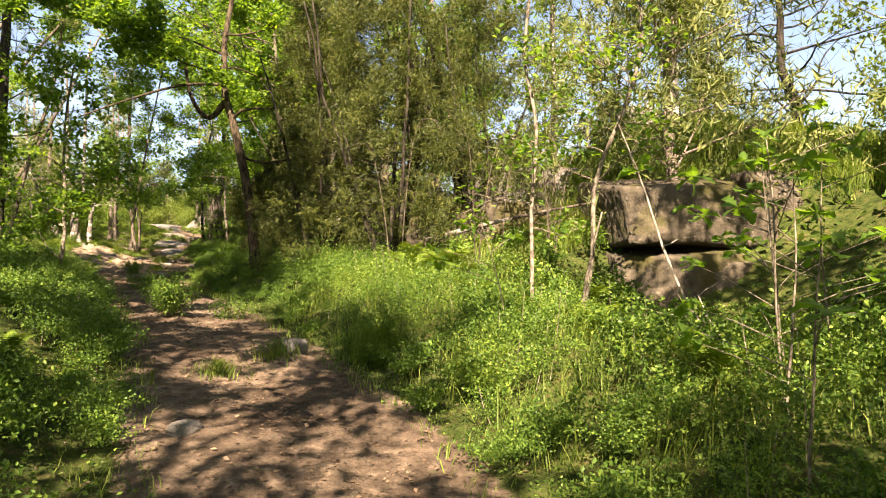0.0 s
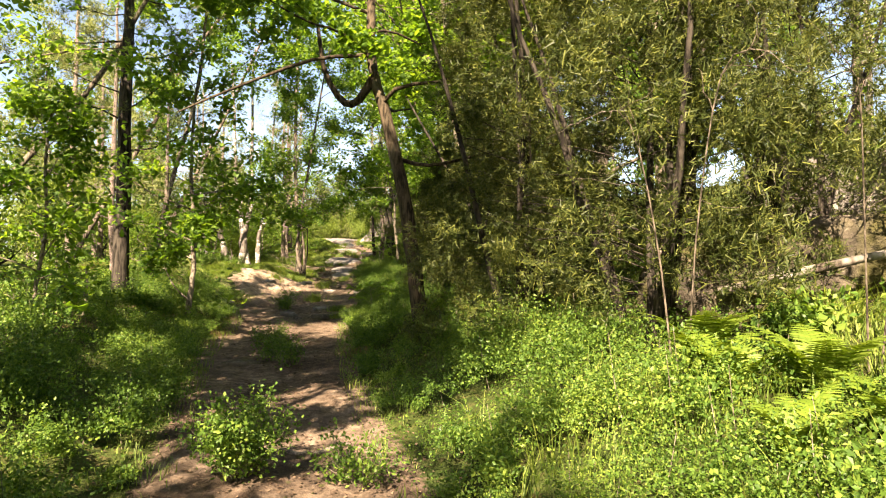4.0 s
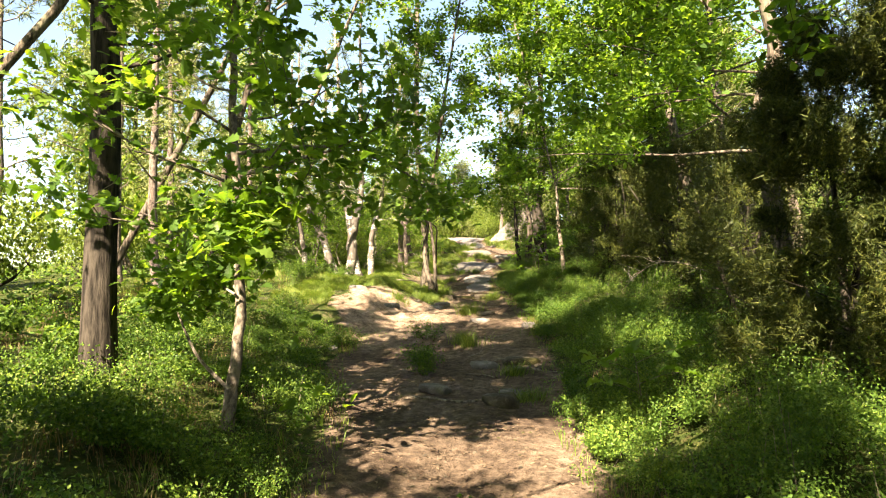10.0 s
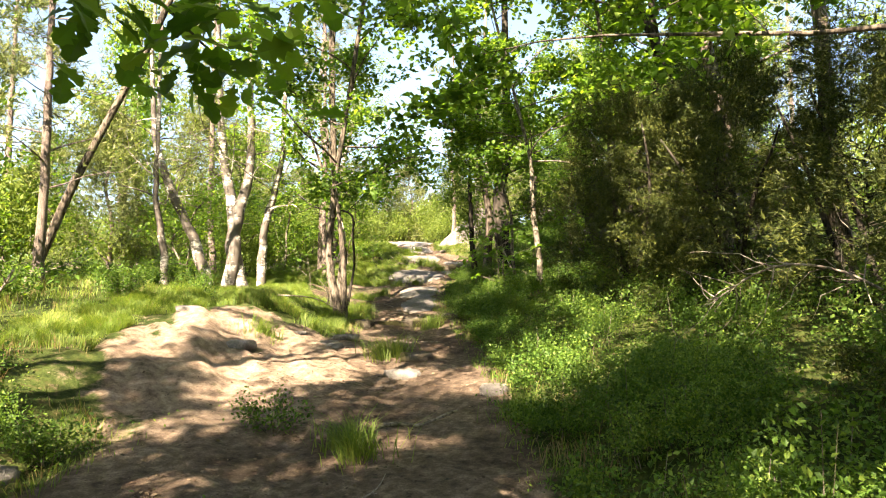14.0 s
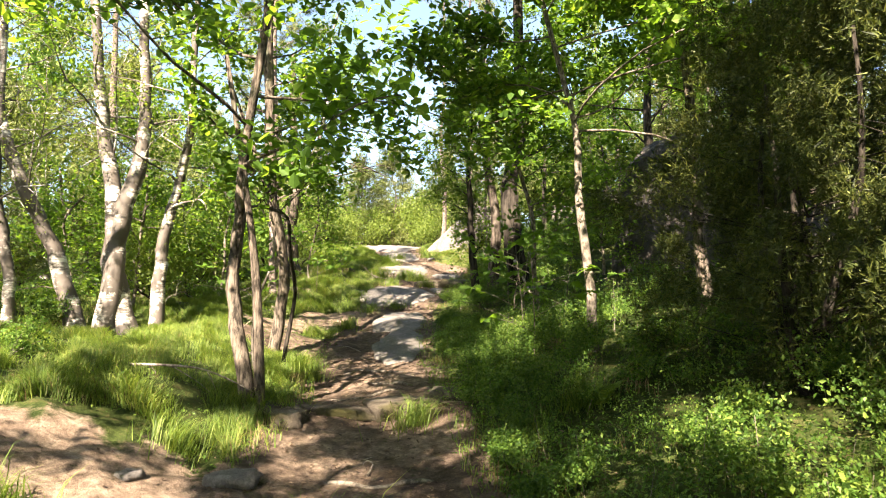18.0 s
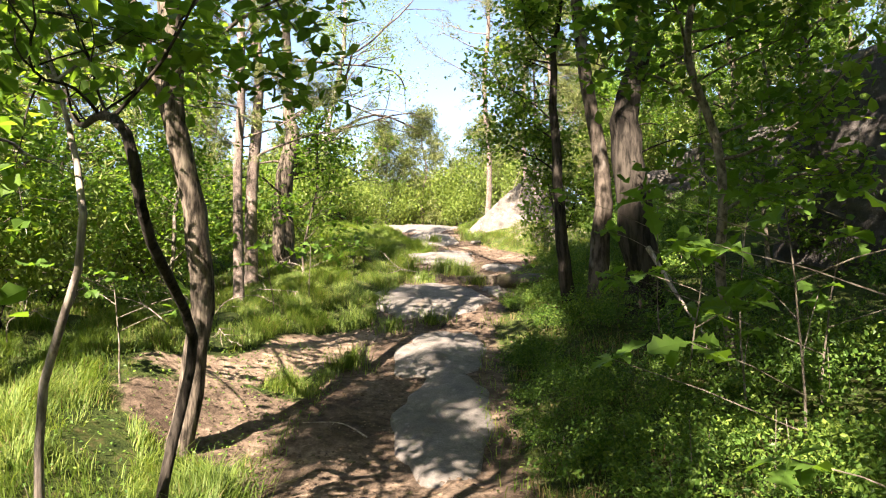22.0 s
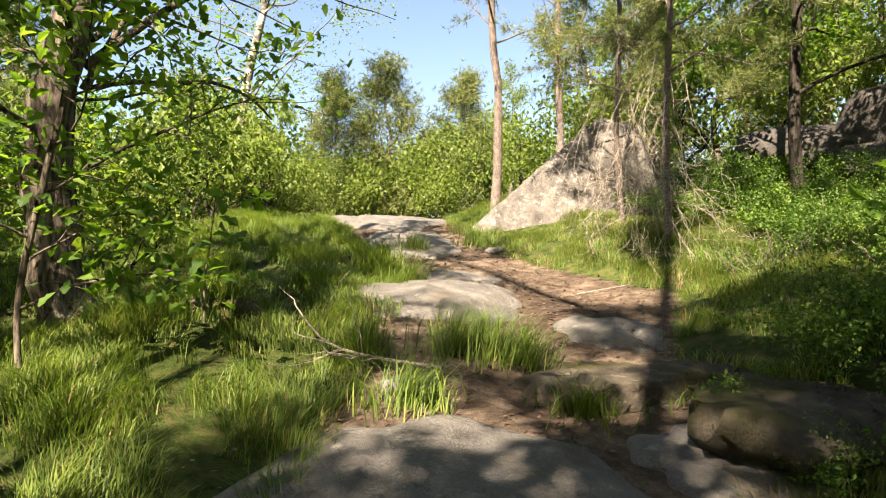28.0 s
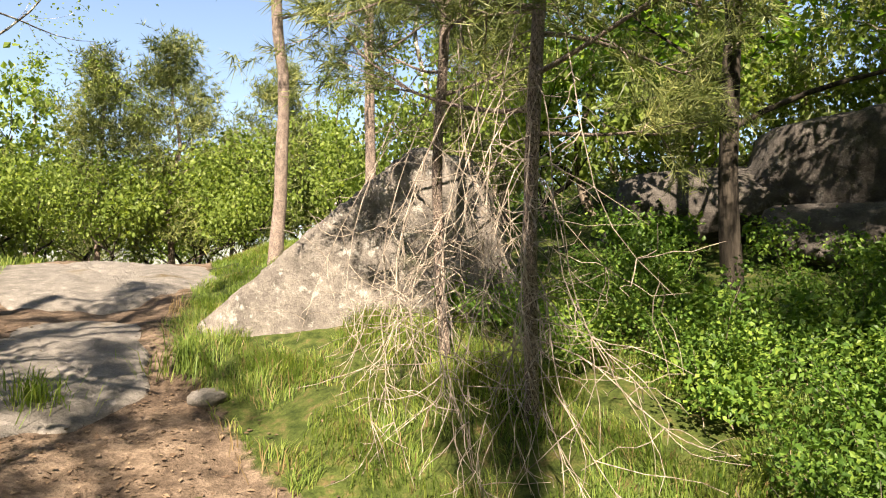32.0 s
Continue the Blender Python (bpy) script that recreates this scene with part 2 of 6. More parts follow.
def ground_material(name):
    """Trodden earth on the path, litter and moss beside it, by the attribute 'worn'; sand on the hump by 'sand'."""
    m, n, l, p = nodes_of(name)
    worn, sand = n.new("ShaderNodeAttribute"), n.new("ShaderNodeAttribute")
    worn.attribute_name, sand.attribute_name = "worn", "sand"
    fine, mid, big = noise_tex(n, l, 70, 8, 0.75), noise_tex(n, l, 9, 8, 0.7), noise_tex(n, l, 0.9, 5, 0.6)
    earth = ramp(n, ((0.28, (0.032, 0.025, 0.019)), (0.5, (0.118, 0.093, 0.073)), (0.74, (0.26, 0.212, 0.17))))
    l.new(mid.outputs[0], earth.inputs[0])
    fr = ramp(n, ((0.3, (0.55, 0.52, 0.5)), (0.7, (1.25, 1.22, 1.18))))
    l.new(fine.outputs[0], fr.inputs[0])
    e = mixed(n, l, 1.0, earth.outputs[0], fr.outputs[0], "MULTIPLY")
    patch = ramp(n, ((0.35, (0.55, 0.5, 0.48)), (0.65, (1.3, 1.25, 1.2))))
    l.new(big.outputs[0], patch.inputs[0])
    e = mixed(n, l, 1.0, e, patch.outputs[0], "MULTIPLY")
    pale = ramp(n, ((0.32, (0.12, 0.085, 0.062)), (0.52, (0.27, 0.205, 0.155)), (0.7, (0.42, 0.345, 0.27))))
    l.new(mid.outputs[0], pale.inputs[0])
    pf = mixed(n, l, 1.0, pale.outputs[0], fr.outputs[0], "MULTIPLY")
    e = mixed(n, l, sand.outputs["Fac"], e, pf)
    floor_ramp = ramp(n, ((0.35, (0.02, 0.034, 0.008)), (0.52, (0.055, 0.078, 0.02)), (0.7, (0.12, 0.095, 0.048))))
    l.new(mid.outputs[0], floor_ramp.inputs[0])
    f = mixed(n, l, 1.0, floor_ramp.outputs[0], fr.outputs[0], "MULTIPLY")
    wide = noise_tex(n, l, 0.22, 4, 0.6)
    wr = ramp(n, ((0.35, (0.5, 0.55, 0.5)), (0.65, (1.2, 1.15, 1.1))))
    l.new(wide.outputs[0], wr.inputs[0])
    f = mixed(n, l, 1.0, f, wr.outputs[0], "MULTIPLY")
    edge = n.new("ShaderNodeMath")
    edge.operation = "MULTIPLY_ADD"
    edge.inputs[1].default_value = 0.9
    off = n.new("ShaderNodeMath")
    off.operation = "ADD"
    off.inputs[1].default_value = -0.45
    l.new(mid.outputs[0], edge.inputs[0])
    l.new(worn.outputs["Fac"], off.inputs[0])
    l.new(off.outputs[0], edge.inputs[2])
    er = ramp(n, ((0.4, (0, 0, 0)), (0.6, (1, 1, 1))))
    l.new(edge.outputs[0], er.inputs[0])
    l.new(mixed(n, l, er.outputs[0], f, e), p.inputs["Base Color"])
    p.inputs["Roughness"].default_value = 0.95
    p.inputs["Specular IOR Level"].default_value = 0.1
    s = n.new("ShaderNodeMath")
    s.operation = "MULTIPLY_ADD"
    s.inputs[1].default_value = 0.5
    l.new(fine.outputs[0], s.inputs[0])
    l.new(mid.outputs[0], s.inputs[2])
    bumped(n, l, p, s.outputs[0], 0.9, 0.04)
    return m


OAK_LEAF = leaf_material("oak_leaf", (0.026, 0.062, 0.012), (0.078, 0.148, 0.026), (0.185, 0.265, 0.05), (2.2, 2.1, 0.75), 0.55)
BIRCH_LEAF = leaf_material("birch_leaf", (0.062, 0.095, 0.02), (0.13, 0.185, 0.038), (0.24, 0.285, 0.075), (1.6, 1.6, 0.7), 0.5)
BERRY_LEAF = leaf_material("bilberry_leaf", (0.022, 0.053, 0.01), (0.072, 0.138, 0.023), (0.2, 0.268, 0.05), (1.45, 1.5, 0.6), 0.4, 0.45, 0.9)
GRASS = leaf_material("grass_blade", (0.05, 0.086, 0.018), (0.112, 0.168, 0.032), (0.245, 0.27, 0.07), (1.4, 1.45, 0.7), 0.45, 0.5, 0.8)
DRY_GRASS = leaf_material("dry_grass", (0.12, 0.078, 0.036), (0.192, 0.138, 0.066), (0.252, 0.204, 0.108), (1.1, 1.0, 0.8), 0.3)
FERN_LEAF = leaf_material("fern_leaf", (0.0744, 0.124, 0.0155), (0.124, 0.186, 0.0248), (0.198, 0.248, 0.0434), (1.4, 1.4, 0.5), 0.4)
PINE_NEEDLE = leaf_material("pine_needle", (0.045, 0.062, 0.022), (0.125, 0.15, 0.05), (0.27, 0.275, 0.1), (1.1, 1.2, 0.6), 0.32)
JUNIPER_NEEDLE = leaf_material("juniper_needle", (0.014, 0.025, 0.007), (0.048, 0.064, 0.015), (0.15, 0.16, 0.038), (1.2, 1.2, 0.5), 0.28, 0.5, 1.6)
DEAD_LEAF = leaf_material("dead_leaf", (0.0375, 0.024, 0.0165), (0.0975, 0.0638, 0.0413), (0.225, 0.165, 0.112), (1, 1, 1), 0.1, 0.8)
OAK_BARK = bark_material("oak_bark", (0.022, 0.018, 0.014), (0.15, 0.122, 0.096), (0.12, 0.118, 0.08), 0.58, 0.22, 26, 0.016)
SAPLING_BARK = bark_material("sapling_bark", (0.05, 0.042, 0.033), (0.2, 0.17, 0.135), (0.0936, 0.0936, 0.0432), 0.6, 0.6, 20, 0.003)
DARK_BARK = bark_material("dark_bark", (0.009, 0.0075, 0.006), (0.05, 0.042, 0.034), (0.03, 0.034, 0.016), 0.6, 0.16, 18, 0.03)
DEAD_WOOD = bark_material("dead_wood", (0.11, 0.09, 0.075), (0.31, 0.265, 0.22), None, 0.5, 0.1, 24, 0.004)
RED_BARK = bark_material("red_brown_bark", (0.014, 0.0105, 0.007), (0.07, 0.053, 0.035), (0.085, 0.075, 0.05), 0.6, 0.2, 22, 0.02)
BIRCH_BARK = birch_material("birch_bark")
OLD_BIRCH = bark_material("old_birch_bark", (0.0225, 0.018, 0.0135), (0.0975, 0.0788, 0.0638), (0.24, 0.22, 0.195), 0.53, 0.3, 16, 0.025)
PINE_BARK = pine_bark_material("pine_bark")
ROCK = rock_material("granite", (0.075, 0.068, 0.062), (0.235, 0.215, 0.195), lichen=(0.34, 0.325, 0.3))
# mossy stone; its tones are lowered to carry tree shade on the first cliff
DARK_ROCK = rock_material("mossy_rock", (0.032, 0.027, 0.021), (0.12, 0.1, 0.074), (0.055, 0.05, 0.017), 0.48, (0.17, 0.147, 0.115))
# granite again at under half its tones: the outcrops' shade is in the colour
SHADED_GRANITE = rock_material("shaded_granite", (0.0289, 0.0256, 0.0235), (0.0907, 0.0825, 0.0765), (0.033, 0.033, 0.0124), 0.6, (0.124, 0.115, 0.107))
SLAB = rock_material("bedrock", (0.095, 0.089, 0.082), (0.2, 0.187, 0.172), (0.0878, 0.0659, 0.0366), 0.6, (0.249, 0.227, 0.209))
EARTH = ground_material("forest_floor")


# ---- mesh building ----
class Soup:
    """Corners and faces gathered into one mesh."""

    def __init__(self):
        self.v, self.q, self.t, self.count = [], [], [], 0

    def add(self, v, q=None, t=None):
        v = np.asarray(v, float).reshape(-1, 3)
        if q is not None and len(q):
            self.q.append(np.asarray(q, np.int64).reshape(-1, 4) + self.count)
        if t is not None and len(t):
            self.t.append(np.asarray(t, np.int64).reshape(-1, 3) + self.count)
        self.v.append(v)
        self.count += len(v)
        return self

    def mesh(self, name, material, soft=False):
        me = bpy.data.meshes.new(name)
        v = np.concatenate(self.v) if self.v else np.zeros((0, 3))
        q = np.concatenate(self.q) if self.q else np.zeros((0, 4), np.int64)
        t = np.concatenate(self.t) if self.t else np.zeros((0, 3), np.int64)
        me.vertices.add(len(v))
        me.vertices.foreach_set("co", v.ravel().astype(np.float32))
        me.loops.add(q.size + t.size)
        me.loops.foreach_set("vertex_index", np.concatenate([q.ravel(), t.ravel()]).astype(np.int32))
        me.polygons.add(len(q) + len(t))
        me.polygons.foreach_set("loop_start", np.concatenate([np.arange(len(q)) * 4, q.size + np.arange(len(t)) * 3]).astype(np.int32))
        me.update(calc_edges=True)
        me.polygons.foreach_set("use_smooth", np.full(len(q) + len(t), soft))
        me.materials.append(material)
        me.validate()
        return me


def part(name, soup, material, parent=None, label="", soft=False):
    ob = new(name, soup.mesh(name, material, soft))
    if parent:
        ob.parent = parent
    return tagged(ob, label)


def thing(name, x, y, label, category, group="", sink=0.0, turn=0.0):
    """An empty at a thing's base, on the ground."""
    ob = new(name)
    ob.matrix_basis = pose(x, y, float(height(x, y)) - sink, 0, 0, turn)
    return tagged(ob, label, category, group)


def tube(soup, points, radii, sides=7, rough=0.0, rng=None):
    """A round, tapering stem along points."""
    p, r = np.asarray(points, float), np.asarray(radii, float)
    d = np.gradient(p, axis=0)
    d /= np.linalg.norm(d, axis=1, keepdims=True) + 1e-9
    ref = np.where(np.abs(d[:, 2:3]) < 0.9, np.array([[0, 0, 1.0]]), np.array([[1.0, 0, 0]]))
    ref = np.broadcast_to(ref[:1], d.shape)
    a = np.cross(d, ref)
    a /= np.linalg.norm(a, axis=1, keepdims=True) + 1e-9
    b = np.cross(d, a)
    ang = np.arange(sides) * 2 * math.pi / sides
    rr = r[:, None] * np.ones(sides)
    if rough and rng is not None:
        rr = rr * (1 + rough * rng.uniform(-1, 1, rr.shape))
    v = p[:, None] + rr[..., None] * (np.cos(ang)[None, :, None] * a[:, None] + np.sin(ang)[None, :, None] * b[:, None])
    n = len(p)
    i, j = np.meshgrid(np.arange(n - 1), np.arange(sides), indexing="ij")
    k = (j + 1) % sides
    q = np.stack([i * sides + j, i * sides + k, (i + 1) * sides + k, (i + 1) * sides + j], -1).reshape(-1, 4)
    tip = [((n - 1) * sides + m, (n - 1) * sides + (m + 1) % sides, n * sides) for m in range(sides)]
    soup.add(np.concatenate([v.reshape(-1, 3), p[-1:]]), q, tip)


def smooth_line(points, n):
    """n points on a smooth line through a few given ones."""
    p = np.asarray(points, float)
    t = np.linspace(0, len(p) - 1, n)
    out = []
    for a in t:
        i = min(int(a), len(p) - 2)
        f = a - i
        p0, p1, p2, p3 = p[max(i - 1, 0)], p[i], p[i + 1], p[min(i + 2, len(p) - 1)]
        out.append(0.5 * (2 * p1 + (p2 - p0) * f + (2 * p0 - 5 * p1 + 4 * p2 - p3) * f * f + (3 * p1 - p0 - 3 * p2 + p3) * f ** 3))
    return np.array(out)


def wander(rng, start, way, length, n=6, bend=0.25, rise=0.0):
    """A branch line that wanders from start."""
    p, d = [np.array(start, float)], np.array(way, float)
    d /= np.linalg.norm(d)
    for _ in range(n):
        d = d + rng.normal(0, bend, 3) * 0.6 + np.array([0, 0, rise])
        d /= np.linalg.norm(d)
        p.append(p[-1] + d * length / n)
    return np.array(p)


def turned(rng, n, tilt=0.5, heading=None):
    """n rotations: any heading, tilted at random."""
    z = rng.uniform(0, 2 * math.pi, n) if heading is None else heading
    y, x = rng.normal(0, tilt, n), rng.normal(0, tilt, n)
    cz, sz, cy, sy, cx, sx = np.cos(z), np.sin(z), np.cos(y), np.sin(y), np.cos(x), np.sin(x)
    m = np.empty((n, 3, 3))
    m[:, 0, 0], m[:, 0, 1], m[:, 0, 2] = cz * cy, cz * sy * sx - sz * cx, cz * sy * cx + sz * sx
    m[:, 1, 0], m[:, 1, 1], m[:, 1, 2] = sz * cy, sz * sy * sx + cz * cx, sz * sy * cx - cz * sx
    m[:, 2, 0], m[:, 2, 1], m[:, 2, 2] = -sy, cy * sx, cy * cx
    return m


def scatter(soup, template, where, turns, sizes):
    """Copies of a small shape, joined."""
    tv, tq, tt = template
    v = np.einsum("nij,kj->nki", turns, tv) * np.asarray(sizes)[:, None, None] + where[:, None]
    base = (np.arange(len(where)) * len(tv))[:, None, None]
    soup.add(v, (tq[None] + base).reshape(-1, 4) if len(tq) else None, (tt[None] + base).reshape(-1, 3) if len(tt) else None)


NONE4, NONE3 = np.zeros((0, 4), np.int64), np.zeros((0, 3), np.int64)


def strip_leaf(stations):
    """A leaf from (x, half width, lift): quads on both sides of a midrib."""
    v, q = [], []
    for x, w, lift in stations:
        v += [(x, -w, lift + 0.25 * w), (x, 0, lift), (x, w, lift + 0.25 * w)]
    for i in range(len(stations) - 1):
        a = 3 * i
        q += [(a, a + 3, a + 4, a + 1), (a + 1, a + 4, a + 5, a + 2)]
    return np.array(v), np.array(q), NONE3


SMALL_LEAF = (np.array([(0, -0.06, 0), (0.62, -0.31, 0.09), (1, 0.05, -0.04), (0.4, 0.32, 0.07)]), np.array([(0, 1, 2, 3)]), NONE3)
LOBED_LEAF = strip_leaf(((0, 0.02, 0), (0.14, 0.05, 0.01), (0.26, 0.19, 0.02), (0.36, 0.11, 0.02), (0.5, 0.3, 0.02), (0.6, 0.17, 0.01), (0.74, 0.31, 0), (0.84, 0.19, -0.03), (0.94, 0.17, -0.06), (1.0, 0.03, -0.08)))
PLAIN_OAK_LEAF = strip_leaf(((0, 0.02, 0), (0.35, 0.2, 0.03), (0.5, 0.15, 0.02), (0.72, 0.3, 0), (1.0, 0.06, -0.07)))


BLUNT_LEAF = (np.array([(0, 0, 0), (0.3, -0.22, 0.08), (0.72, -0.34, 0.06), (1, 0, -0.07), (0.72, 0.34, 0.06), (0.3, 0.22, 0.08)]), np.array([(0, 1, 2, 3), (0, 3, 4, 5)]), NONE3)
BROAD_LEAF = (np.array([(0, 0, 0), (0.5, -0.36, 0.1), (1, 0, -0.06), (0.5, 0.36, 0.1)]), np.array([(0, 1, 2, 3)]), NONE3)


def spray_template(rng, n=6, width=0.055):
    """A feathery shoot along x: thin needles pointing forwards."""
    v, t = [], []
    for i in range(n):
        o = np.array([0.55 * i / n, 0, 0])
        d = np.array([0.5, rng.normal(0, 0.4), rng.normal(0, 0.4)])
        s = np.cross(d, rng.normal(0, 1, 3))
        s /= np.linalg.norm(s)
        v += [o - s * width, o + s * width, o + d * rng.uniform(0.6, 0.9)]
        t.append((3 * i, 3 * i + 1, 3 * i + 2))
    return np.array(v), NONE4, np.array(t)


def needle_tuft(rng, n=14, width=0.035):
    """Needles that spread from a shoot along x."""
    v, t = [], []
    for i in range(n):
        d = np.array([rng.uniform(0.1, 1.0), rng.normal(0, 0.75), rng.normal(0, 0.75)])
        d /= np.linalg.norm(d)
        s = np.cross(d, rng.normal(0, 1, 3))
        s /= np.linalg.norm(s)
        o = np.array([rng.uniform(0, 0.5), 0, 0])
        v += [o - s * width / 2, o + s * width / 2, o + d * rng.uniform(0.75, 1)]
        t.append((3 * i, 3 * i + 1, 3 * i + 2))
    return np.array(v), NONE4, np.array(t)


def aimed(rng, ways, wild=0.35):
    """Rotations whose x runs along the given ways."""
    x = ways + rng.normal(0, wild, ways.shape)
    x /= np.linalg.norm(x, axis=1, keepdims=True) + 1e-9
    y = np.cross(np.array([0, 0, 1.0]) + rng.normal(0, 0.3, ways.shape), x)
    y /= np.linalg.norm(y, axis=1, keepdims=True) + 1e-9
    return np.stack([x, y, np.cross(x, y)], -1)


def clear_of_walk(points):
    """True where a leaf leaves the walker's head room free."""
    off, w = path_off(points[:, 0], points[:, 1])
    z = points[:, 2] - height(points[:, 0], points[:, 1])
    u = to_uv(points[:, 0], points[:, 1])[0]
    return ~((np.abs(off) < 1.25) & (z > 0.6) & (z < 2.12) & (u > -3) & (u < 47))


def skeleton(rng, spine, limbs, from_part, reach, climb, taper=0.6, twigs=5, twig_len=0.45, bend=0.3, rise=0.04, aim=None):
    """Limbs and twigs round a trunk line. Gives limb lines, twig lines and the places where leaves sit (place, way)."""
    total = len(spine) - 1
    lines, small, sites, ways = [], [], [], []
    for i in range(limbs):
        f = from_part + (1 - from_part) * (i + rng.uniform(0.1, 0.9)) / limbs
        k = min(int(f * total), total - 1)
        start = spine[k] + (spine[k + 1] - spine[k]) * (f * total - k)
        az = 2.4 * i + rng.uniform(-0.5, 0.5) if aim is None else aim + rng.normal(0, 0.9)
        el = climb + rng.uniform(-0.25, 0.25)
        length = reach * (1 - taper * (f - from_part) / (1 - from_part + 1e-6)) * rng.uniform(0.7, 1.15)
        line = wander(rng, start, (math.cos(az) * math.cos(el), math.sin(az) * math.cos(el), math.sin(el)), length, 6, bend, rise)
        lines.append((f, line))
        for j in range(twigs):
            g = rng.uniform(0.3, 1.0)
            a = min(int(g * 6), 5)
            s = line[a] + (line[a + 1] - line[a]) * (g * 6 - a)
            w = (line[a + 1] - line[a]) / np.linalg.norm(line[a + 1] - line[a]) + rng.normal(0, 0.65, 3)
            tw = wander(rng, s, w, length * twig_len * rng.uniform(0.5, 1.1), 4, bend, rise)
            small.append(tw)
            d = np.diff(tw, axis=0)
            for b in range(1, 5):
                sites.append(tw[b])
                ways.append(d[b - 1] / np.linalg.norm(d[b - 1]))
        sites.append(line[-1])
        ways.append((line[-1] - line[-2]) / np.linalg.norm(line[-1] - line[-2]))
    return lines, small, np.array(sites), np.array(ways)


def tree(name, x, y, spine, r0, r1, bark, leaf, label, category="tree", group="", limbs=10, from_part=0.35, reach=2.0, climb=0.4, taper=0.6, twigs=5, twig_len=0.45,
         leaves=2500, leaf_size=0.09, template=BROAD_LEAF, spread=0.14, droop=0.0, seed=1, bend=0.3, rise=0.04, aim=None, needles=False, extra=(), leafy=(), draw_twigs=True, crook=1.0, flare=1.5, sink=0.1, tilt=0.55, keep_clear=True):
    """A tree: trunk, each limb a branch, twigs and crown. spine: points from the base, which is (0, 0, 0)."""
    rng = np.random.default_rng(seed)
    root = thing(name, x, y, label, category, group, sink)
    line = smooth_line(spine, 22)
    n = len(line)
    line[2:] += rng.normal(0, r0 * 0.1, (n - 2, 3)) * (1, 1, 0)
    wig = np.sin(np.linspace(0, rng.uniform(7, 12), n)[:, None] * (1, 0.8, 0) + rng.uniform(0, 6, 3)) * (1, 1, 0)
    line += (wig - wig[0]) * crook * (0.02 + 0.35 * r0)
    f = np.linspace(0, 1, n)
    rad = r1 + (r0 - r1) * (1 - f) ** 0.85
    rad = rad * (1 + (flare - 1) * np.exp(-f * 30))
    s = Soup()
    tube(s, line, rad, 12 if r0 > 0.06 else 8, 0.07, rng)
    part("trunk", s, bark, root, soft=True)
    lines, small, sites, ways = skeleton(rng, line, limbs, from_part, reach, climb, taper, twigs, twig_len, bend, rise, aim)
    if keep_clear:
        base = np.array(root.matrix_basis.translation)
        lines = [(fr, l) for fr, l in lines if clear_of_walk(l + base).all()]
        small = [l for l in small if clear_of_walk(l + base).all()]
    for e in leafy:
        e = smooth_line(e[0], 10), e[1], e[2]
        s = Soup()
        tube(s, e[0], np.linspace(e[1], 0.004, 10), 7, 0.05, rng)
        part("branch", s, bark, root, soft=True)
        more = np.repeat(e[0][3:], e[2], 0)
        sites = np.concatenate([sites, more + rng.normal(0, 0.12, more.shape)])
        ways = np.concatenate([ways, np.tile((0, 0, 1.0), (len(more), 1))])
    for e in extra:
        e = smooth_line(e[0], 10), e[1]
        s = Soup()
        tube(s, e[0], np.linspace(e[1], e[1] * 0.35, 10), 8, 0.05, rng)
        part("branch", s, bark, root, soft=True)
    far = Soup()
    for fr, l in lines:
        s = Soup() if draw_twigs else far
        rb = max(0.006, min(0.45 * (r1 + (r0 - r1) * (1 - fr)), 0.012 * np.linalg.norm(l[-1] - l[0]), 0.035))
        tube(s, smooth_line(l, 9 if draw_twigs else 5), np.linspace(rb, 0.004, 9 if draw_twigs else 5), 6 if draw_twigs else 4)
        if draw_twigs:
            part("branch", s, bark, root, soft=True)
    if lines and not draw_twigs:
        tagged(part("fine_branching", far, bark, root, soft=True), kind="stuff")
    s = Soup()
    for l in small:
        tube(s, l, np.linspace(0.006, 0.002, len(l)), 3)
    if small and draw_twigs:
        tagged(part("fine_branching", s, bark, root), kind="stuff")
    if leaves:
        k = rng.integers(0, len(sites), leaves)
        where = sites[k] + rng.normal(0, spread, (leaves, 3)) * (1, 1, 0.7) - np.array([0, 0, droop]) * rng.uniform(0, 1, (leaves, 1))
        w = ways[k]
        if keep_clear:
            ok = clear_of_walk(where + np.array(root.matrix_basis.translation))
            where, w = where[ok], w[ok]
        size = leaf_size * rng.uniform(0.6, 1.15, len(where))
        s = Soup()
        if needles:
            third = np.arange(len(where)) % 3
            for c in range(3):
                scatter(s, needle_tuft(rng, *needles), where[third == c], aimed(rng, w[third == c] + (0, 0, 0.35)), size[third == c])
        else:
            scatter(s, template, where, turned(rng, len(where), tilt), size)
        part("crown", s, leaf, root)
    return root


def fitted(root, x, y, scale=1.0, turn=0.0, sink=0.1):
    """Another of the same kind elsewhere."""
    ob = copy_thing(root, pose(x, y, float(height(x, y)) - sink, 0, 0, turn))
    ob.scale = (scale, scale, scale)
    return ob


# ---- ground: one sheet to the horizon ----
def spaced(fine_from, fine_to, step, far_from, far_to, growth=1.18):
    mid = list(np.arange(fine_from, fine_to + step / 2, step))
    d, a = step, mid[-1]
    while a < far_to:
        d *= growth
        a += d
        mid.append(a)
    d, a = step, fine_from
    while a > far_from:
        d *= growth
        a -= d
        mid.insert(0, a)
    return np.array(mid)


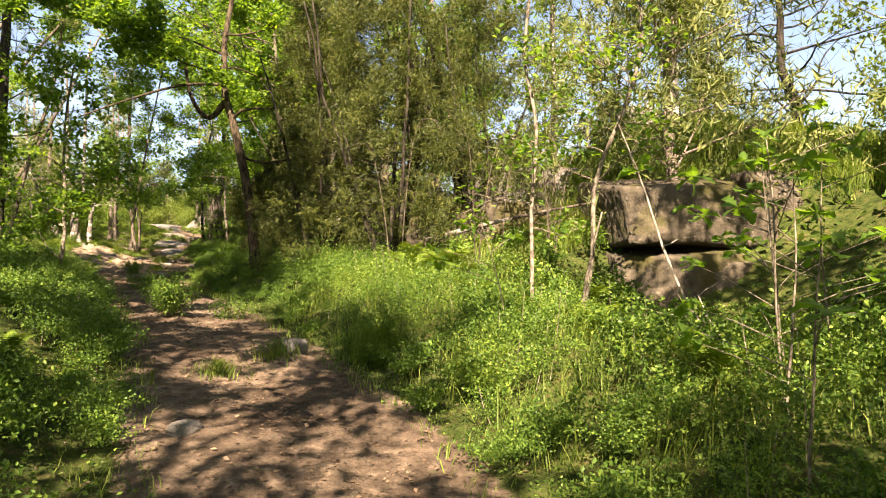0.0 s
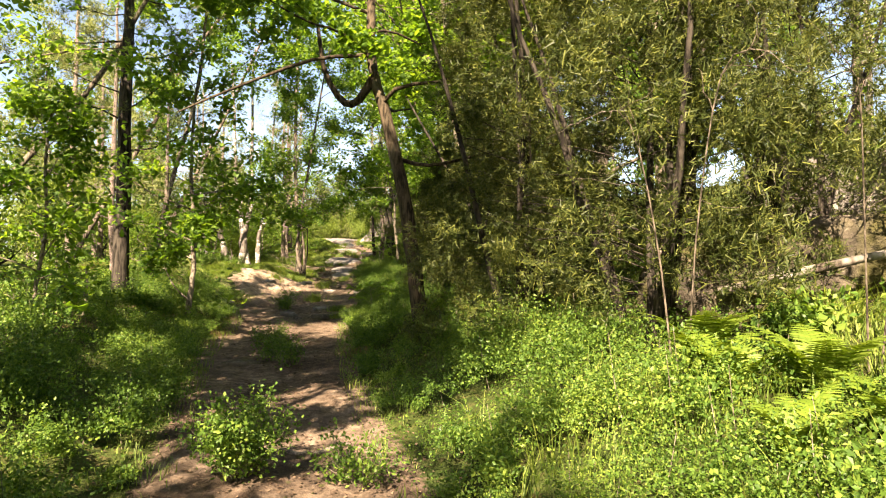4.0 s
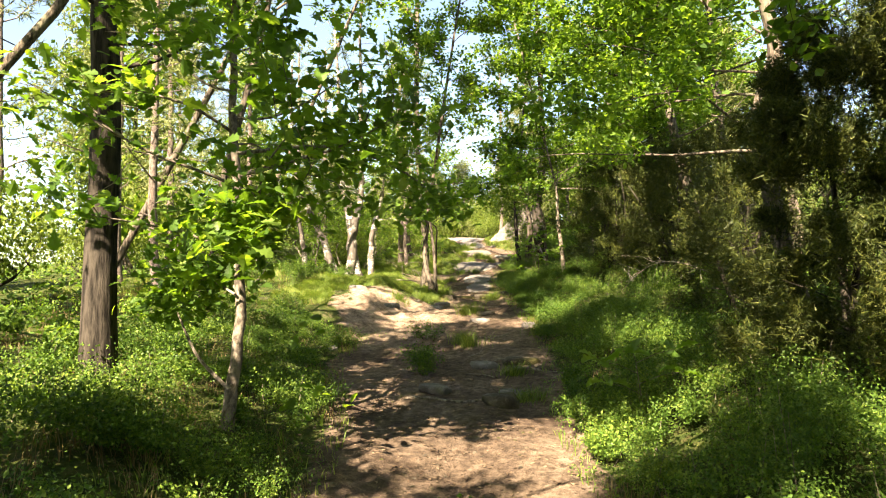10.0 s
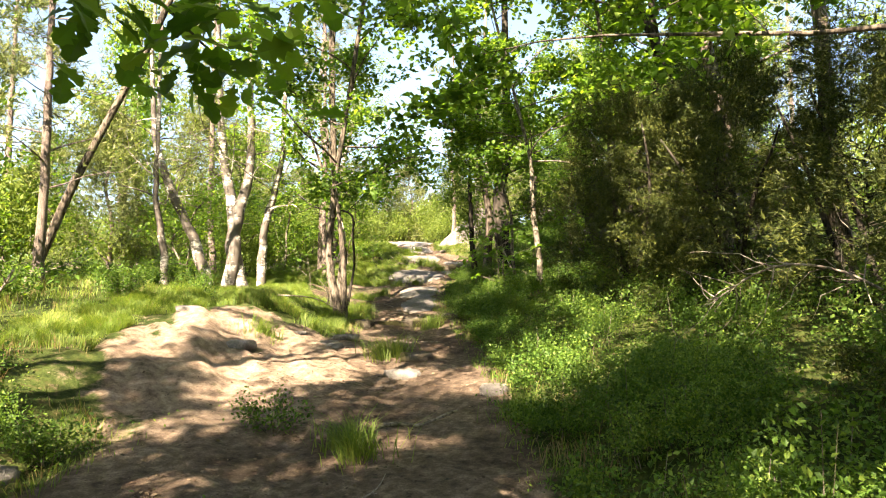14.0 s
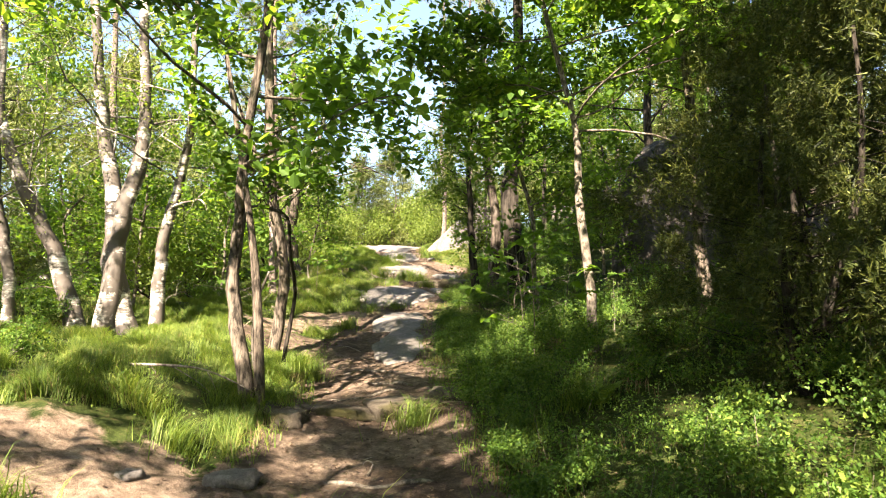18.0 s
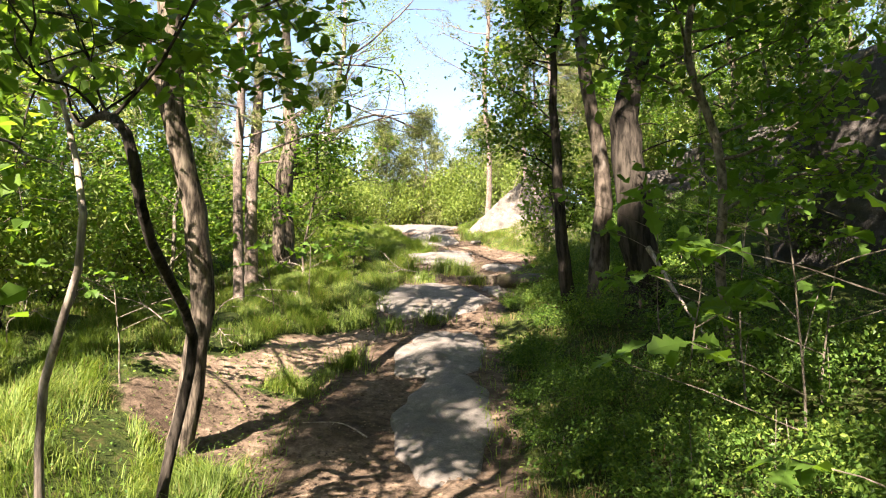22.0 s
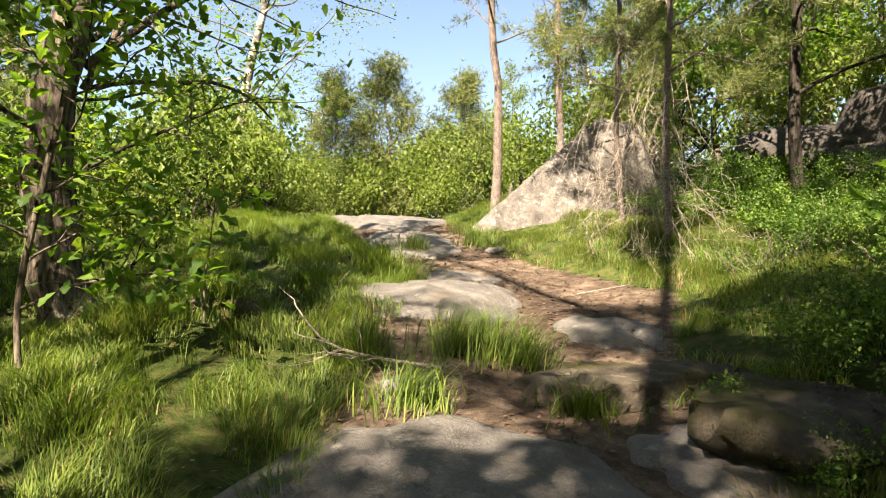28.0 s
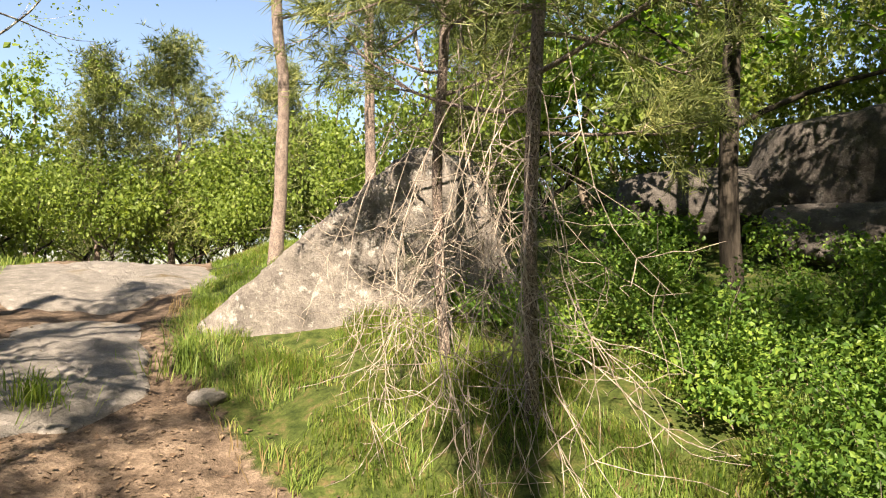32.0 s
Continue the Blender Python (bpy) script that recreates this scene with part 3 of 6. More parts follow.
def lay_ground():
    us, vs = spaced(-3, 60, 0.14, -600, 900), spaced(-6, 6, 0.12, -700, 700)
    u, v = np.meshgrid(us, vs, indexing="ij")
    x, y = to_xy(u, v)
    far = smooth((np.hypot(u - 25, v) - 70) / 200)
    z = height(x, y) * (1 - far) + far * 1.0
    n, m = u.shape
    i, j = np.meshgrid(np.arange(n - 1), np.arange(m - 1), indexing="ij")
    q = np.stack([i * m + j, i * m + j + 1, (i + 1) * m + j + 1, (i + 1) * m + j], -1)
    ob = part("ground", Soup().add(np.stack([x, y, z], -1), q[..., ::-1]), EARTH, soft=True)
    off, w = path_off(x, y)
    worn = 1 - smooth((np.abs(off) - w + 0.15) / 0.5)
    worn = worn * (1 - smooth((u - 60) / 10))
    sand = np.exp(-((u - 28.2) / 2.5) ** 2 - ((v + 2.4) / 1.35) ** 2) * np.clip(0.8 + 0.35 * waves(x, y, 2.6) + 0.2 * waves(y, x, 7.0), 0, 1)
    track = side_track(u, v)
    worn = np.maximum(np.maximum(worn, smooth(sand * 1.6)), track)
    sand = np.maximum(sand, 0.5 * track)
    worn = np.maximum(worn, trodden_patch(u, v))
    for name, values in (("worn", worn), ("sand", smooth(sand * 1.3))):
        a = ob.data.attributes.new(name, "FLOAT", "POINT")
        a.data.foreach_set("value", values.ravel().astype(np.float32))
    tagged(ob, "brown trodden earth path through green forest floor", "ground", kind="structure")


lay_ground()


# ---- rocks ----
def rock_shape(rng, planes, rough=0.05, level=26, squash=(1, 1, 1), sharp=26.0):
    """A stone: the space inside some planes (normal, distance), with an uneven skin."""
    n = level
    th, ph = np.meshgrid(np.linspace(0.02, math.pi - 0.02, n), np.arange(2 * n) * math.pi / n, indexing="ij")
    d = np.stack([np.sin(th) * np.cos(ph), np.sin(th) * np.sin(ph), np.cos(th)], -1)
    blur = []
    for nor, dist in planes:
        nor = np.array(nor, float)
        nor /= np.linalg.norm(nor)
        c = d @ nor
        blur.append(np.where(c > 0.02, dist / np.maximum(c, 0.02), 60.0))
    blur = np.array(blur)
    k = sharp
    r = (np.mean((1 / blur) ** k, axis=0) * len(blur)) ** (-1 / k)
    ph0 = rng.uniform(0, 9, 3)
    p = d * r[..., None]
    w = sum(np.sin(f * (p[..., a] + 0.6 * p[..., (a + 1) % 3]) * 3 + ph0[a] + f) / f for f in (1, 2.3, 5.1) for a in range(3)) / 3
    p = p * (1 + rough * w[..., None] + rough * 0.25 * rng.normal(0, 1, w.shape)[..., None]) * np.array(squash)
    m = 2 * n
    i, j = np.meshgrid(np.arange(n - 1), np.arange(m), indexing="ij")
    k2 = (j + 1) % m
    q = np.stack([i * m + j, (i + 1) * m + j, (i + 1) * m + k2, i * m + k2], -1)
    caps = [(0 + a, (a + 1) % m, n * m) for a in range(m)] + [((n - 1) * m + (a + 1) % m, (n - 1) * m + a, n * m + 1) for a in range(m)]
    top, bottom = p[0].mean(0), p[-1].mean(0)
    return Soup().add(np.concatenate([p.reshape(-1, 3), [top, bottom]]), q.reshape(-1, 4), caps)


def random_planes(rng, n, sx, sy, sz):
    out = [(a, b) for a, b in (((1, 0, 0), sx), ((-1, 0, 0), sx), ((0, 1, 0), sy), ((0, -1, 0), sy), ((0, 0, 1), sz), ((0, 0, -1), sz))]
    for i in range(n):
        a, c = i * 2.399, 1 - 2 * (i + 0.5) / n
        d = np.array([math.cos(a) * math.sqrt(1 - c * c), math.sin(a) * math.sqrt(1 - c * c), c]) + rng.normal(0, 0.25, 3)
        d /= np.linalg.norm(d)
        out.append((d, math.sqrt((d[0] * sx) ** 2 + (d[1] * sy) ** 2 + (d[2] * sz) ** 2) * rng.uniform(0.82, 1.02)))
    return out


def stone(x, y, sx, sy, sz, seed, label, material=None, sink=0.4, turn=0, name="stone", category="stone", level=16, rough=0.05, planes=22):
    rng = np.random.default_rng(seed)
    ob = part(name, rock_shape(rng, random_planes(rng, planes, sx, sy, sz), rough, level), material or ROCK, soft=True)
    ob.matrix_basis = pose(x, y, float(height(x, y)) + sz * (1 - 2 * sink), 0, 0, turn)
    return tagged(ob, label, category)


# ---- bedrock, boulders and cliffs ----
def bare_rock(name, x, y, z, planes, seed, label, material=None, turn=0, rough=0.03, level=34, category="rock", sharp=26.0):
    rng = np.random.default_rng(seed)
    ob = part(name, rock_shape(rng, planes, rough, level, sharp=sharp), material or ROCK, soft=True)
    ob.matrix_basis = pose(x, y, z, 0, 0, turn)
    return tagged(ob, label, category)


def slab(u, v, half_u, half_v, seed, label, up=0.07, turn=0.0):
    """A low hump of bedrock that shows through the path and follows its slope."""
    rng = np.random.default_rng(seed)
    rings, rays = 22, 56
    r, a = np.meshgrid(np.linspace(0, 1, rings), np.arange(rays) * 2 * math.pi / rays, indexing="ij")
    ph = rng.uniform(0, 6.28, 5)
    wob = 1 + sum(0.16 / k * np.sin(k * a + ph[k]) for k in range(1, 5)) + 0.05 * np.sin(9 * a + ph[0])
    ca, sa = np.cos(turn), np.sin(turn)
    lu, lv = r * wob * half_u * np.cos(a), r * wob * half_v * np.sin(a)
    pu, pv = u + lu * ca - lv * sa, v + lu * sa + lv * ca
    x, y = to_xy(pu, pv)
    lift = up * (1 - r ** 2.6) - 0.12 * np.clip(r - 0.9, 0, 1) / 0.1
    crack = 0.03 * np.exp(-((pu - u) * 0.6 + (pv - v) * 1.1 - 0.15 * np.sin(3 * pu)) ** 2 / 0.0012)
    z = height(x, y) * 0.6 + 0.4 * height(*to_xy(u + 0 * pu, v + 0 * pv)) + (pu - u) * 0.4 * slope_at(u) + lift - crack + 0.012 * waves(x, y, 6)
    i, j = np.meshgrid(np.arange(rings - 1), np.arange(rays), indexing="ij")
    k = (j + 1) % rays
    q = np.stack([i * rays + j, (i + 1) * rays + j, (i + 1) * rays + k, i * rays + k], -1)
    cx, cy = to_xy(u, v)
    c = np.array([cx, cy, float(height(cx, cy))])
    ob = part("bedrock_slab", Soup().add(np.stack([x, y, z], -1) - c, q), SLAB, soft=True)
    ob.matrix_basis = pose(*c)
    return tagged(ob, label, "rock", "bedrock humps in the path")


def slope_at(u):
    return float(np.interp(u + 1, PATH_U, PATH_Z) - np.interp(u - 1, PATH_U, PATH_Z)) / 2


# wedge boulder beside the path
bare_rock("boulder", -16.1, 46.45, 6.2, (
    ((-0.62, -0.1, 0.78), 0.82), ((0.95, -0.1, 0.25), 0.95), ((0.05, -1, 0.12), 0.55), ((-0.35, -0.9, 0.05), 0.85), ((0.45, -0.85, 0.2), 0.85), ((0, 1, 0.15), 0.8), ((-1, 0.1, 0), 1.75),
    ((0.2, -0.1, 0.95), 1.2), ((0, 0, -1), 1.3)), 5, "large grey granite boulder with one long sloping side", rough=0.03, level=56, sharp=60.0)
# blocky cliff at the start
for x, y, z, half, up, front, seed in ((3.75, 11.12, 1.36, 1.18, 0.86, 1.2, 6), (4.6, 11.22, 1.3, 0.82, 0.84, 1.24, 16), (3.72, 11.16, 2.74, 1.02, 0.56, 1.22, 7), (4.7, 11.28, 2.56, 0.6, 0.42, 1.2, 17)):
    bare_rock("cliff", x, y, z, (
        ((-1, -0.1, 0.04), half), ((0.12, -1, 0.1), front), ((-0.06, -0.2, 1), up), ((1, -0.2, 0.12), half), ((0, 1, 0), 1.5), ((0.6, -0.78, 0.16), front * 1.12), ((0, 0, -1), up), ((0.2, -0.93, -0.3), front * 1.02), ((-0.25, -0.7, 0.65), up * 0.55 + 0.95), ((0.45, -0.62, 0.62), up * 0.5 + 0.9), ((-0.5, -0.8, 0.25), front * 1.06)), seed,
              "brown mossy rock face with horizontal cracks", DARK_ROCK, rough=0.045, level=64, sharp=60.0)
bare_rock("cliff", 0.9, 13.6, 2.2, random_planes(np.random.default_rng(3), 12, 2.4, 1.3, 0.9), 8, "brown ledge of rock above the undergrowth", DARK_ROCK, rough=0.05, level=48, sharp=60.0)
bare_rock("cliff", 2.2, 14.9, 3.55, random_planes(np.random.default_rng(9), 12, 1.9, 0.9, 0.55), 9, "pale ledge of rock above the undergrowth", ROCK, rough=0.05, level=48, sharp=60.0)
bare_rock("cliff", 5.7, 11.3, 2.7, random_planes(np.random.default_rng(14), 10, 0.8, 1.0, 0.75), 11, "pale broken block at the end of the rock face", DARK_ROCK, rough=0.05, level=40, sharp=60.0)
bare_rock("boulder", 5.0, 16.8, float(height(5.0, 16.8)) + 0.3, random_planes(np.random.default_rng(12), 9, 0.85, 0.7, 0.65), 10, "sunlit pale boulder high on the slope", ROCK, sharp=60.0)
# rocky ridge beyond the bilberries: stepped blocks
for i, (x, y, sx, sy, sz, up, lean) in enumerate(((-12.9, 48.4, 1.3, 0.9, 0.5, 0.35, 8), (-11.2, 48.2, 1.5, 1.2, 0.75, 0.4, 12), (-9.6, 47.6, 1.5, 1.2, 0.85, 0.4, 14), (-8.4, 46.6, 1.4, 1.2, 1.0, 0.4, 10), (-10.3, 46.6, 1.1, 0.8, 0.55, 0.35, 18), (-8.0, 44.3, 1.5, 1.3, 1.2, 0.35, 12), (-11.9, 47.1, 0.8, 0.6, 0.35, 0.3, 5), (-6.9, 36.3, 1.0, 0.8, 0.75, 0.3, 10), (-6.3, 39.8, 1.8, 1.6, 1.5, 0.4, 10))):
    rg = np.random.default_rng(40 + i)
    ob = bare_rock("rock_outcrop", x, y, float(height(x, y)) + up * sz, random_planes(rg, 9, sx, sy, sz), 50 + i, "dark grey angular granite outcrop in the shade", SHADED_GRANITE, rough=0.05)
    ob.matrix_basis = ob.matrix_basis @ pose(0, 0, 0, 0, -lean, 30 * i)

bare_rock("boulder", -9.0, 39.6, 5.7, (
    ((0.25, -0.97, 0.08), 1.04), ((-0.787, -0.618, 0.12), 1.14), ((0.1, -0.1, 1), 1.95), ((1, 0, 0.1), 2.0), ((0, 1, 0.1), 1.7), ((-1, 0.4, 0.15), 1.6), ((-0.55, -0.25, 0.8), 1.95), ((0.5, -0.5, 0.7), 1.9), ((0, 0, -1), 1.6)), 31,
          "tall upright granite rock, one face sunlit and one in deep shade", SHADED_GRANITE, rough=0.035)
for u, v, hu, hv, up, seed in ((37.0, -0.35, 1.3, 0.5, 0.05, 1), (38.9, -0.3, 1.2, 0.55, 0.07, 2), (41.6, -0.55, 1.2, 0.92, 0.11, 3), (45.2, -0.3, 0.8, 0.9, 0.16, 4), (46.5, -0.1, 0.4, 0.45, 0.03, 5), (48.8, -0.5, 1.4, 0.75, 0.06, 6), (53.6, -1.3, 2.8, 1.5, 0.12, 7), (42.3, 0.75, 0.45, 0.5, 0.07, 8), (44.2, 0.9, 0.5, 0.4, 0.04, 9)):
    slab(u, v, hu, hv, seed, "smooth grey bedrock showing through the path", up)


# ---- trees ----
def up_line(height_m, lean=(0, 0), sway=0.1, seed=0, n=5):
    rng = np.random.default_rng(seed)
    return [(0, 0, 0)] + [(lean[0] * i / n + rng.normal(0, sway), lean[1] * i / n + rng.normal(0, sway), height_m * i / n) for i in range(1, n + 1)]


PINE_N = (10, 0.05)
FAR_N = (5, 0.12)


def pine(x, y, h, r, seed, label, from_part=0.4, reach=1.6, lean=(0, 0), group="pines", leaves=2600, limbs=26, size=0.14, bark=None):
    return tree("pine_tree", x, y, up_line(h, lean, 0.05, seed), r, 0.03, bark or PINE_BARK, PINE_NEEDLE, label, "pine", group, limbs, from_part, reach, 0.15, 0.55, 7, 0.45, leaves, size, None, 0.05, 0, seed, 0.22, 0.05, needles=PINE_N, flare=1.25, crook=0.35)


def oak(x, y, spine, r, seed, label, **more):
    opts = dict(limbs=12, from_part=0.35, reach=2.2, leaves=8400, leaf_size=0.095, seed=seed, group="young oaks")
    opts.update(more)
    return tree("oak_tree", x, y, spine, r, opts.pop("r1", 0.02), opts.pop("bark", OAK_BARK), OAK_LEAF, label, "oak", **opts)


def birch(x, y, spine, r, seed, label, **more):
    opts = dict(limbs=14, from_part=0.4, reach=1.9, leaves=9120, leaf_size=0.05, template=SMALL_LEAF, seed=seed, group="birches", droop=0.35, spread=0.16, climb=0.5, rise=-0.03)
    opts.update(more)
    return tree("birch_tree", x, y, spine, r, 0.025, BIRCH_BARK, BIRCH_LEAF, label, "birch", **opts)


def juniper(x, y, h, radius, seed, label, count=16000, stems=5, column=False, fine=1.0):
    """A dense bush of needle sprays on several stems."""
    rng = np.random.default_rng(seed)
    root = thing("juniper_bush", x, y, label, "juniper", "junipers", 0.1)
    for _ in range(stems):
        a, k = rng.uniform(0, 6.28), rng.uniform(0.1, 0.45)
        s = Soup()
        line = wander(rng, (math.cos(a) * 0.1, math.sin(a) * 0.1, 0), (math.cos(a) * k, math.sin(a) * k, 1), h * rng.uniform(0.75, 0.95), 8, 0.12, 0.03)
        tube(s, line, np.linspace(0.05, 0.012, 9), 7, 0.08, rng)
        part("stem", s, DARK_BARK, root, soft=True)
    # feathery clumps all over the bush, each a fan of drooping sprays
    n = max(30, int(85 * radius * h / 3))
    az, f = rng.uniform(0, 2 * math.pi, n), rng.uniform(0, 1, n) ** 0.9
    edge = np.sqrt(np.clip(1 - (f * 0.96) ** 2, 0, 1)) if column else np.clip(1.05 - 0.75 * f ** 2, 0.15, 1)
    rad = radius * rng.uniform(0, 1, n) ** 0.45 * edge * (0.9 + 0.2 * np.sin(5 * az + 9 * f))
    foot = np.stack([rad * np.cos(az), rad * np.sin(az), 0.03 * h + f * h * 0.95], -1)
    way = np.stack([0.8 * np.cos(az), 0.8 * np.sin(az), rng.uniform(0.05, 0.9, n)], -1)
    k = rng.integers(0, n, count)
    g = rng.uniform(0, 1, count)
    size = (0.24 + 0.1 * radius) * rng.uniform(0.55, 1.35, n)
    place = foot[k] + way[k] * (g * size[k])[:, None] + rng.normal(0, 1, (count, 3)) * (0.36 * size[k] * (1.1 - 0.6 * g))[:, None]
    place[:, 2] = np.clip(place[:, 2], 0.03, h * 1.1)
    out = way[k] + rng.normal(0, 0.55, (count, 3))
    ok = clear_of_walk(place + np.array(root.matrix_basis.translation))
    place, out = place[ok], out[ok]
    s = Soup()
    for c in range(4):
        sel = np.arange(len(place)) % 4 == c
        scatter(s, spray_template(rng, 6, 0.05), place[sel], aimed(rng, out[sel], 0.35), fine * rng.uniform(0.07, 0.15, int(sel.sum())))
    part("crown", s, JUNIPER_NEEDLE, root)
    # bare dead twigs inside
    s = Soup()
    for _ in range(int(30 * radius)):
        a = rng.uniform(0, 6.28)
        tube(s, wander(rng, (0, 0, rng.uniform(0.1, 0.6) * h), (math.cos(a), math.sin(a), 0.3), radius * rng.uniform(0.6, 1.0), 4, 0.2), np.linspace(0.009, 0.002, 5), 4)
    tagged(part("fine_branching", s, DARK_BARK, root), kind="stuff")
    return root


# the leaning oak beside the path
oak(-4.0, 14.46, [(0, 0, -0.1), (-0.15, 0, 1.0), (-0.37, -0.03, 2.1), (-0.55, -0.06, 3.1), (-0.8, -0.08, 4.1), (-0.9, 0.3, 5.6), (-0.7, 0.5, 7.5)], 0.122, 11, "old oak with a leaning furrowed trunk", r1=0.045, bark=RED_BARK, group="old oaks",
    from_part=0.55, limbs=9, reach=3.6, leaves=13000, template=BLUNT_LEAF, leaf_size=0.12, climb=0.35,
    extra=(([(-0.75, -0.08, 3.95), (-1.0, -0.1, 3.6), (-1.25, -0.1, 3.65), (-1.5, -0.15, 4.1), (-1.6, -0.2, 4.8)], 0.075), ([(-0.45, -0.05, 2.75), (0.1, 0.0, 2.6), (0.9, 0.1, 2.75), (1.5, 0.2, 2.9)], 0.035), ([(-0.8, -0.1, 4.3), (-1.6, -0.4, 4.2), (-2.6, -0.9, 3.7), (-3.2, -1.3, 3.3)], 0.035)))
# juniper thicket at the start
juniper(-1.0, 12.2, 5.6, 1.6, 21, "tall olive-green juniper thicket with many bare stems", 24000, 10)
juniper(0.7, 13.2, 5.6, 1.5, 22, "tall olive-green juniper thicket with many bare stems", 20000, 9)
juniper(-2.4, 13.3, 5.8, 1.35, 23, "dark juniper thicket beside the path", 25000, 6)
juniper(-2.7, 15.8, 5.4, 1.5, 24, "dark juniper thicket beside the path", 14000, 5)
juniper(-4.55, 19.4, 3.6, 1.0, 25, "dark columnar juniper beside the path", 32000, 3, True, 0.95)
juniper(-8.3, 29.7, 3.3, 1.5, 26, "dense dark juniper bush", 24000, 4, fine=0.85)
juniper(-6.9, 28.7, 3.3, 1.6, 27, "dense dark juniper bush", 16000, 4)
juniper(-5.6, 27.4, 3.2, 1.5, 28, "dense dark juniper bush", 15000, 4)
juniper(-5.4, 23.6, 2.5, 1.1, 30, "dense dark juniper bush", 9000, 4)
juniper(-7.7, 31.9, 3.4, 1.2, 29, "dense dark juniper bush", 15000, 4)
# left of the path
pine(-11.35, 16.95, 11.5, 0.17, 31, "pine with a dark straight trunk", 0.28, 2.3, bark=DARK_BARK)
oak(-9.75, 16.98, [(0, 0, 0), (0.1, 0.07, 0.95), (0.02, 0.02, 2.0), (0.06, 0.05, 3.6), (0.2, 0.0, 5.5)], 0.06, 32, "slender oak sapling with a pale curved stem", bark=SAPLING_BARK, limbs=22, from_part=0.3, reach=2.3, leaves=4600, leaf_size=0.16, template=LOBED_LEAF, climb=0.25, rise=-0.01,
    extra=(([(0.03, 0, 0.45), (-0.25, -0.1, 0.75), (-0.45, -0.15, 1.15)], 0.022),),
    leafy=(([(0.05, 0.05, 2.6), (0.3, 1.4, 2.9), (0.55, 2.6, 2.75), (0.62, 3.6, 2.42)], 0.02, 10), ([(0.05, 0.05, 1.7), (0.6, -0.5, 1.9), (1.0, -1.0, 1.75)], 0.014, 8), ([(0.05, 0.05, 1.3), (-0.6, 0.3, 1.45), (-1.2, 0.4, 1.2)], 0.014, 10)))
oak(-9.6, 13.2, [(0, 0, 0), (0.05, 0, 1.0), (0.0, 0.1, 2.2), (0.1, 0.1, 3.4)], 0.03, 33, "small oak sapling in the undergrowth", bark=SAPLING_BARK, limbs=18, from_part=0.2, reach=1.5, leaves=2600, leaf_size=0.14, template=LOBED_LEAF)
oak(-13.5, 20.5, up_line(10, (2.3, 0.3), 0.1, 3), 0.07, 34, "young oak beside the path", limbs=12, from_part=0.5, reach=3.2, leaves=10000, leaf_size=0.12)
for i, (x, y, r, top, label) in enumerate(((-17.75, 31.2, 0.15, ((-0.35, -0.1, 1.2), (-1.1, -0.2, 2.6), (-1.5, -0.2, 4.2), (-2.0, 0, 8)), "old birch with white peeling bark, leaning outwards"),
                                           (-17.45, 31.35, 0.17, ((-0.1, 0, 1.4), (-0.35, 0.1, 3.2), (-0.5, 0, 5), (-0.7, 0, 9.5)), "old birch with white peeling bark and black fissures"),
                                           (-17.15, 31.6, 0.18, ((-0.12, 0, 1.6), (-0.2, 0.1, 3.0), (0.1, 0.1, 5), (0.2, 0, 10)), "old birch with white peeling bark and black fissures"),
                                           (-16.85, 31.75, 0.12, ((0.15, 0, 1.2), (0.2, 0.1, 2.4), (0.6, 0.1, 4), (1.0, 0, 7.5)), "dark-barked birch leaning beside white ones"),
                                           (-19.0, 31.0, 0.1, ((-0.2, 0, 1.5), (-0.1, 0, 3.2), (-0.4, 0, 8)), "slim birch with a pale trunk"))):
    birch(x, y, [(0, 0, -0.1), *top], r, 35 + i, label, leaves=2300, crook=1.6, flare=1.7)
oak(-13.38, 29.25, [(0, 0, 0), (-0.07, -0.06, 0.9), (-0.1, -0.1, 1.7), (-0.06, -0.15, 2.7), (0.6, 0, 6.0), (1.3, 0, 9.4)], 0.085, 38, "twin-stemmed young oak beside the path", limbs=20, from_part=0.56, reach=3.0, leaves=15000, crook=1.8, template=BLUNT_LEAF, leaf_size=0.11,
    extra=(([(0.08, 0.05, 0.02), (0.04, 0.03, 1.2), (-0.04, -0.03, 2.1), (-0.2, -0.2, 3.6)], 0.06),))
oak(-15.4, 32.65, [(0, 0, 0), (0.02, 0.03, 1.2), (0.04, 0.04, 2.2), (0.1, 0.05, 3.3), (-0.1, 0, 7), (-0.2, 0, 14.5)], 0.092, 39, "tall young oak with a twisting grey trunk", r1=0.07, crook=2.2, limbs=18, from_part=0.52, reach=2.2, leaves=6000, template=BLUNT_LEAF, leaf_size=0.12, climb=0.5,
    extra=(([(0.04, 0.04, 2.2), (-0.2, -0.15, 3.2), (-0.6, -0.3, 4.4)], 0.06), ([(-0.1, 0, 9.4), (-0.9, 0, 10.4), (-2.0, 0.1, 11.5), (-3.2, 0.3, 12.6)], 0.08)))
oak(-14.45, 31.5, [(0, 0, 0), (0.0, 0.12, 0.6), (0.02, 0.2, 1.15), (0.3, -0.4, 1.65), (0.44, -0.65, 2.1), (-0.1, -0.3, 2.3), (-1.1, 0.4, 2.5), (-2.0, 1.0, 3.0)], 0.032, 40, "thin dark oak stem bent over at head height", bark=DARK_BARK, r1=0.015, limbs=9, from_part=0.6, reach=1.1, leaves=260, template=BLUNT_LEAF, leaf_size=0.11, crook=0.6, flare=1.2)
pine(-18.02, 36.68, 9, 0.075, 41, "thin pine with bare lower trunk", 0.26, 1.7, leaves=3600)
pine(-19.28, 38.62, 10, 0.12, 42, "pine with a bare reddish trunk", 0.22, 2.0, leaves=4200)
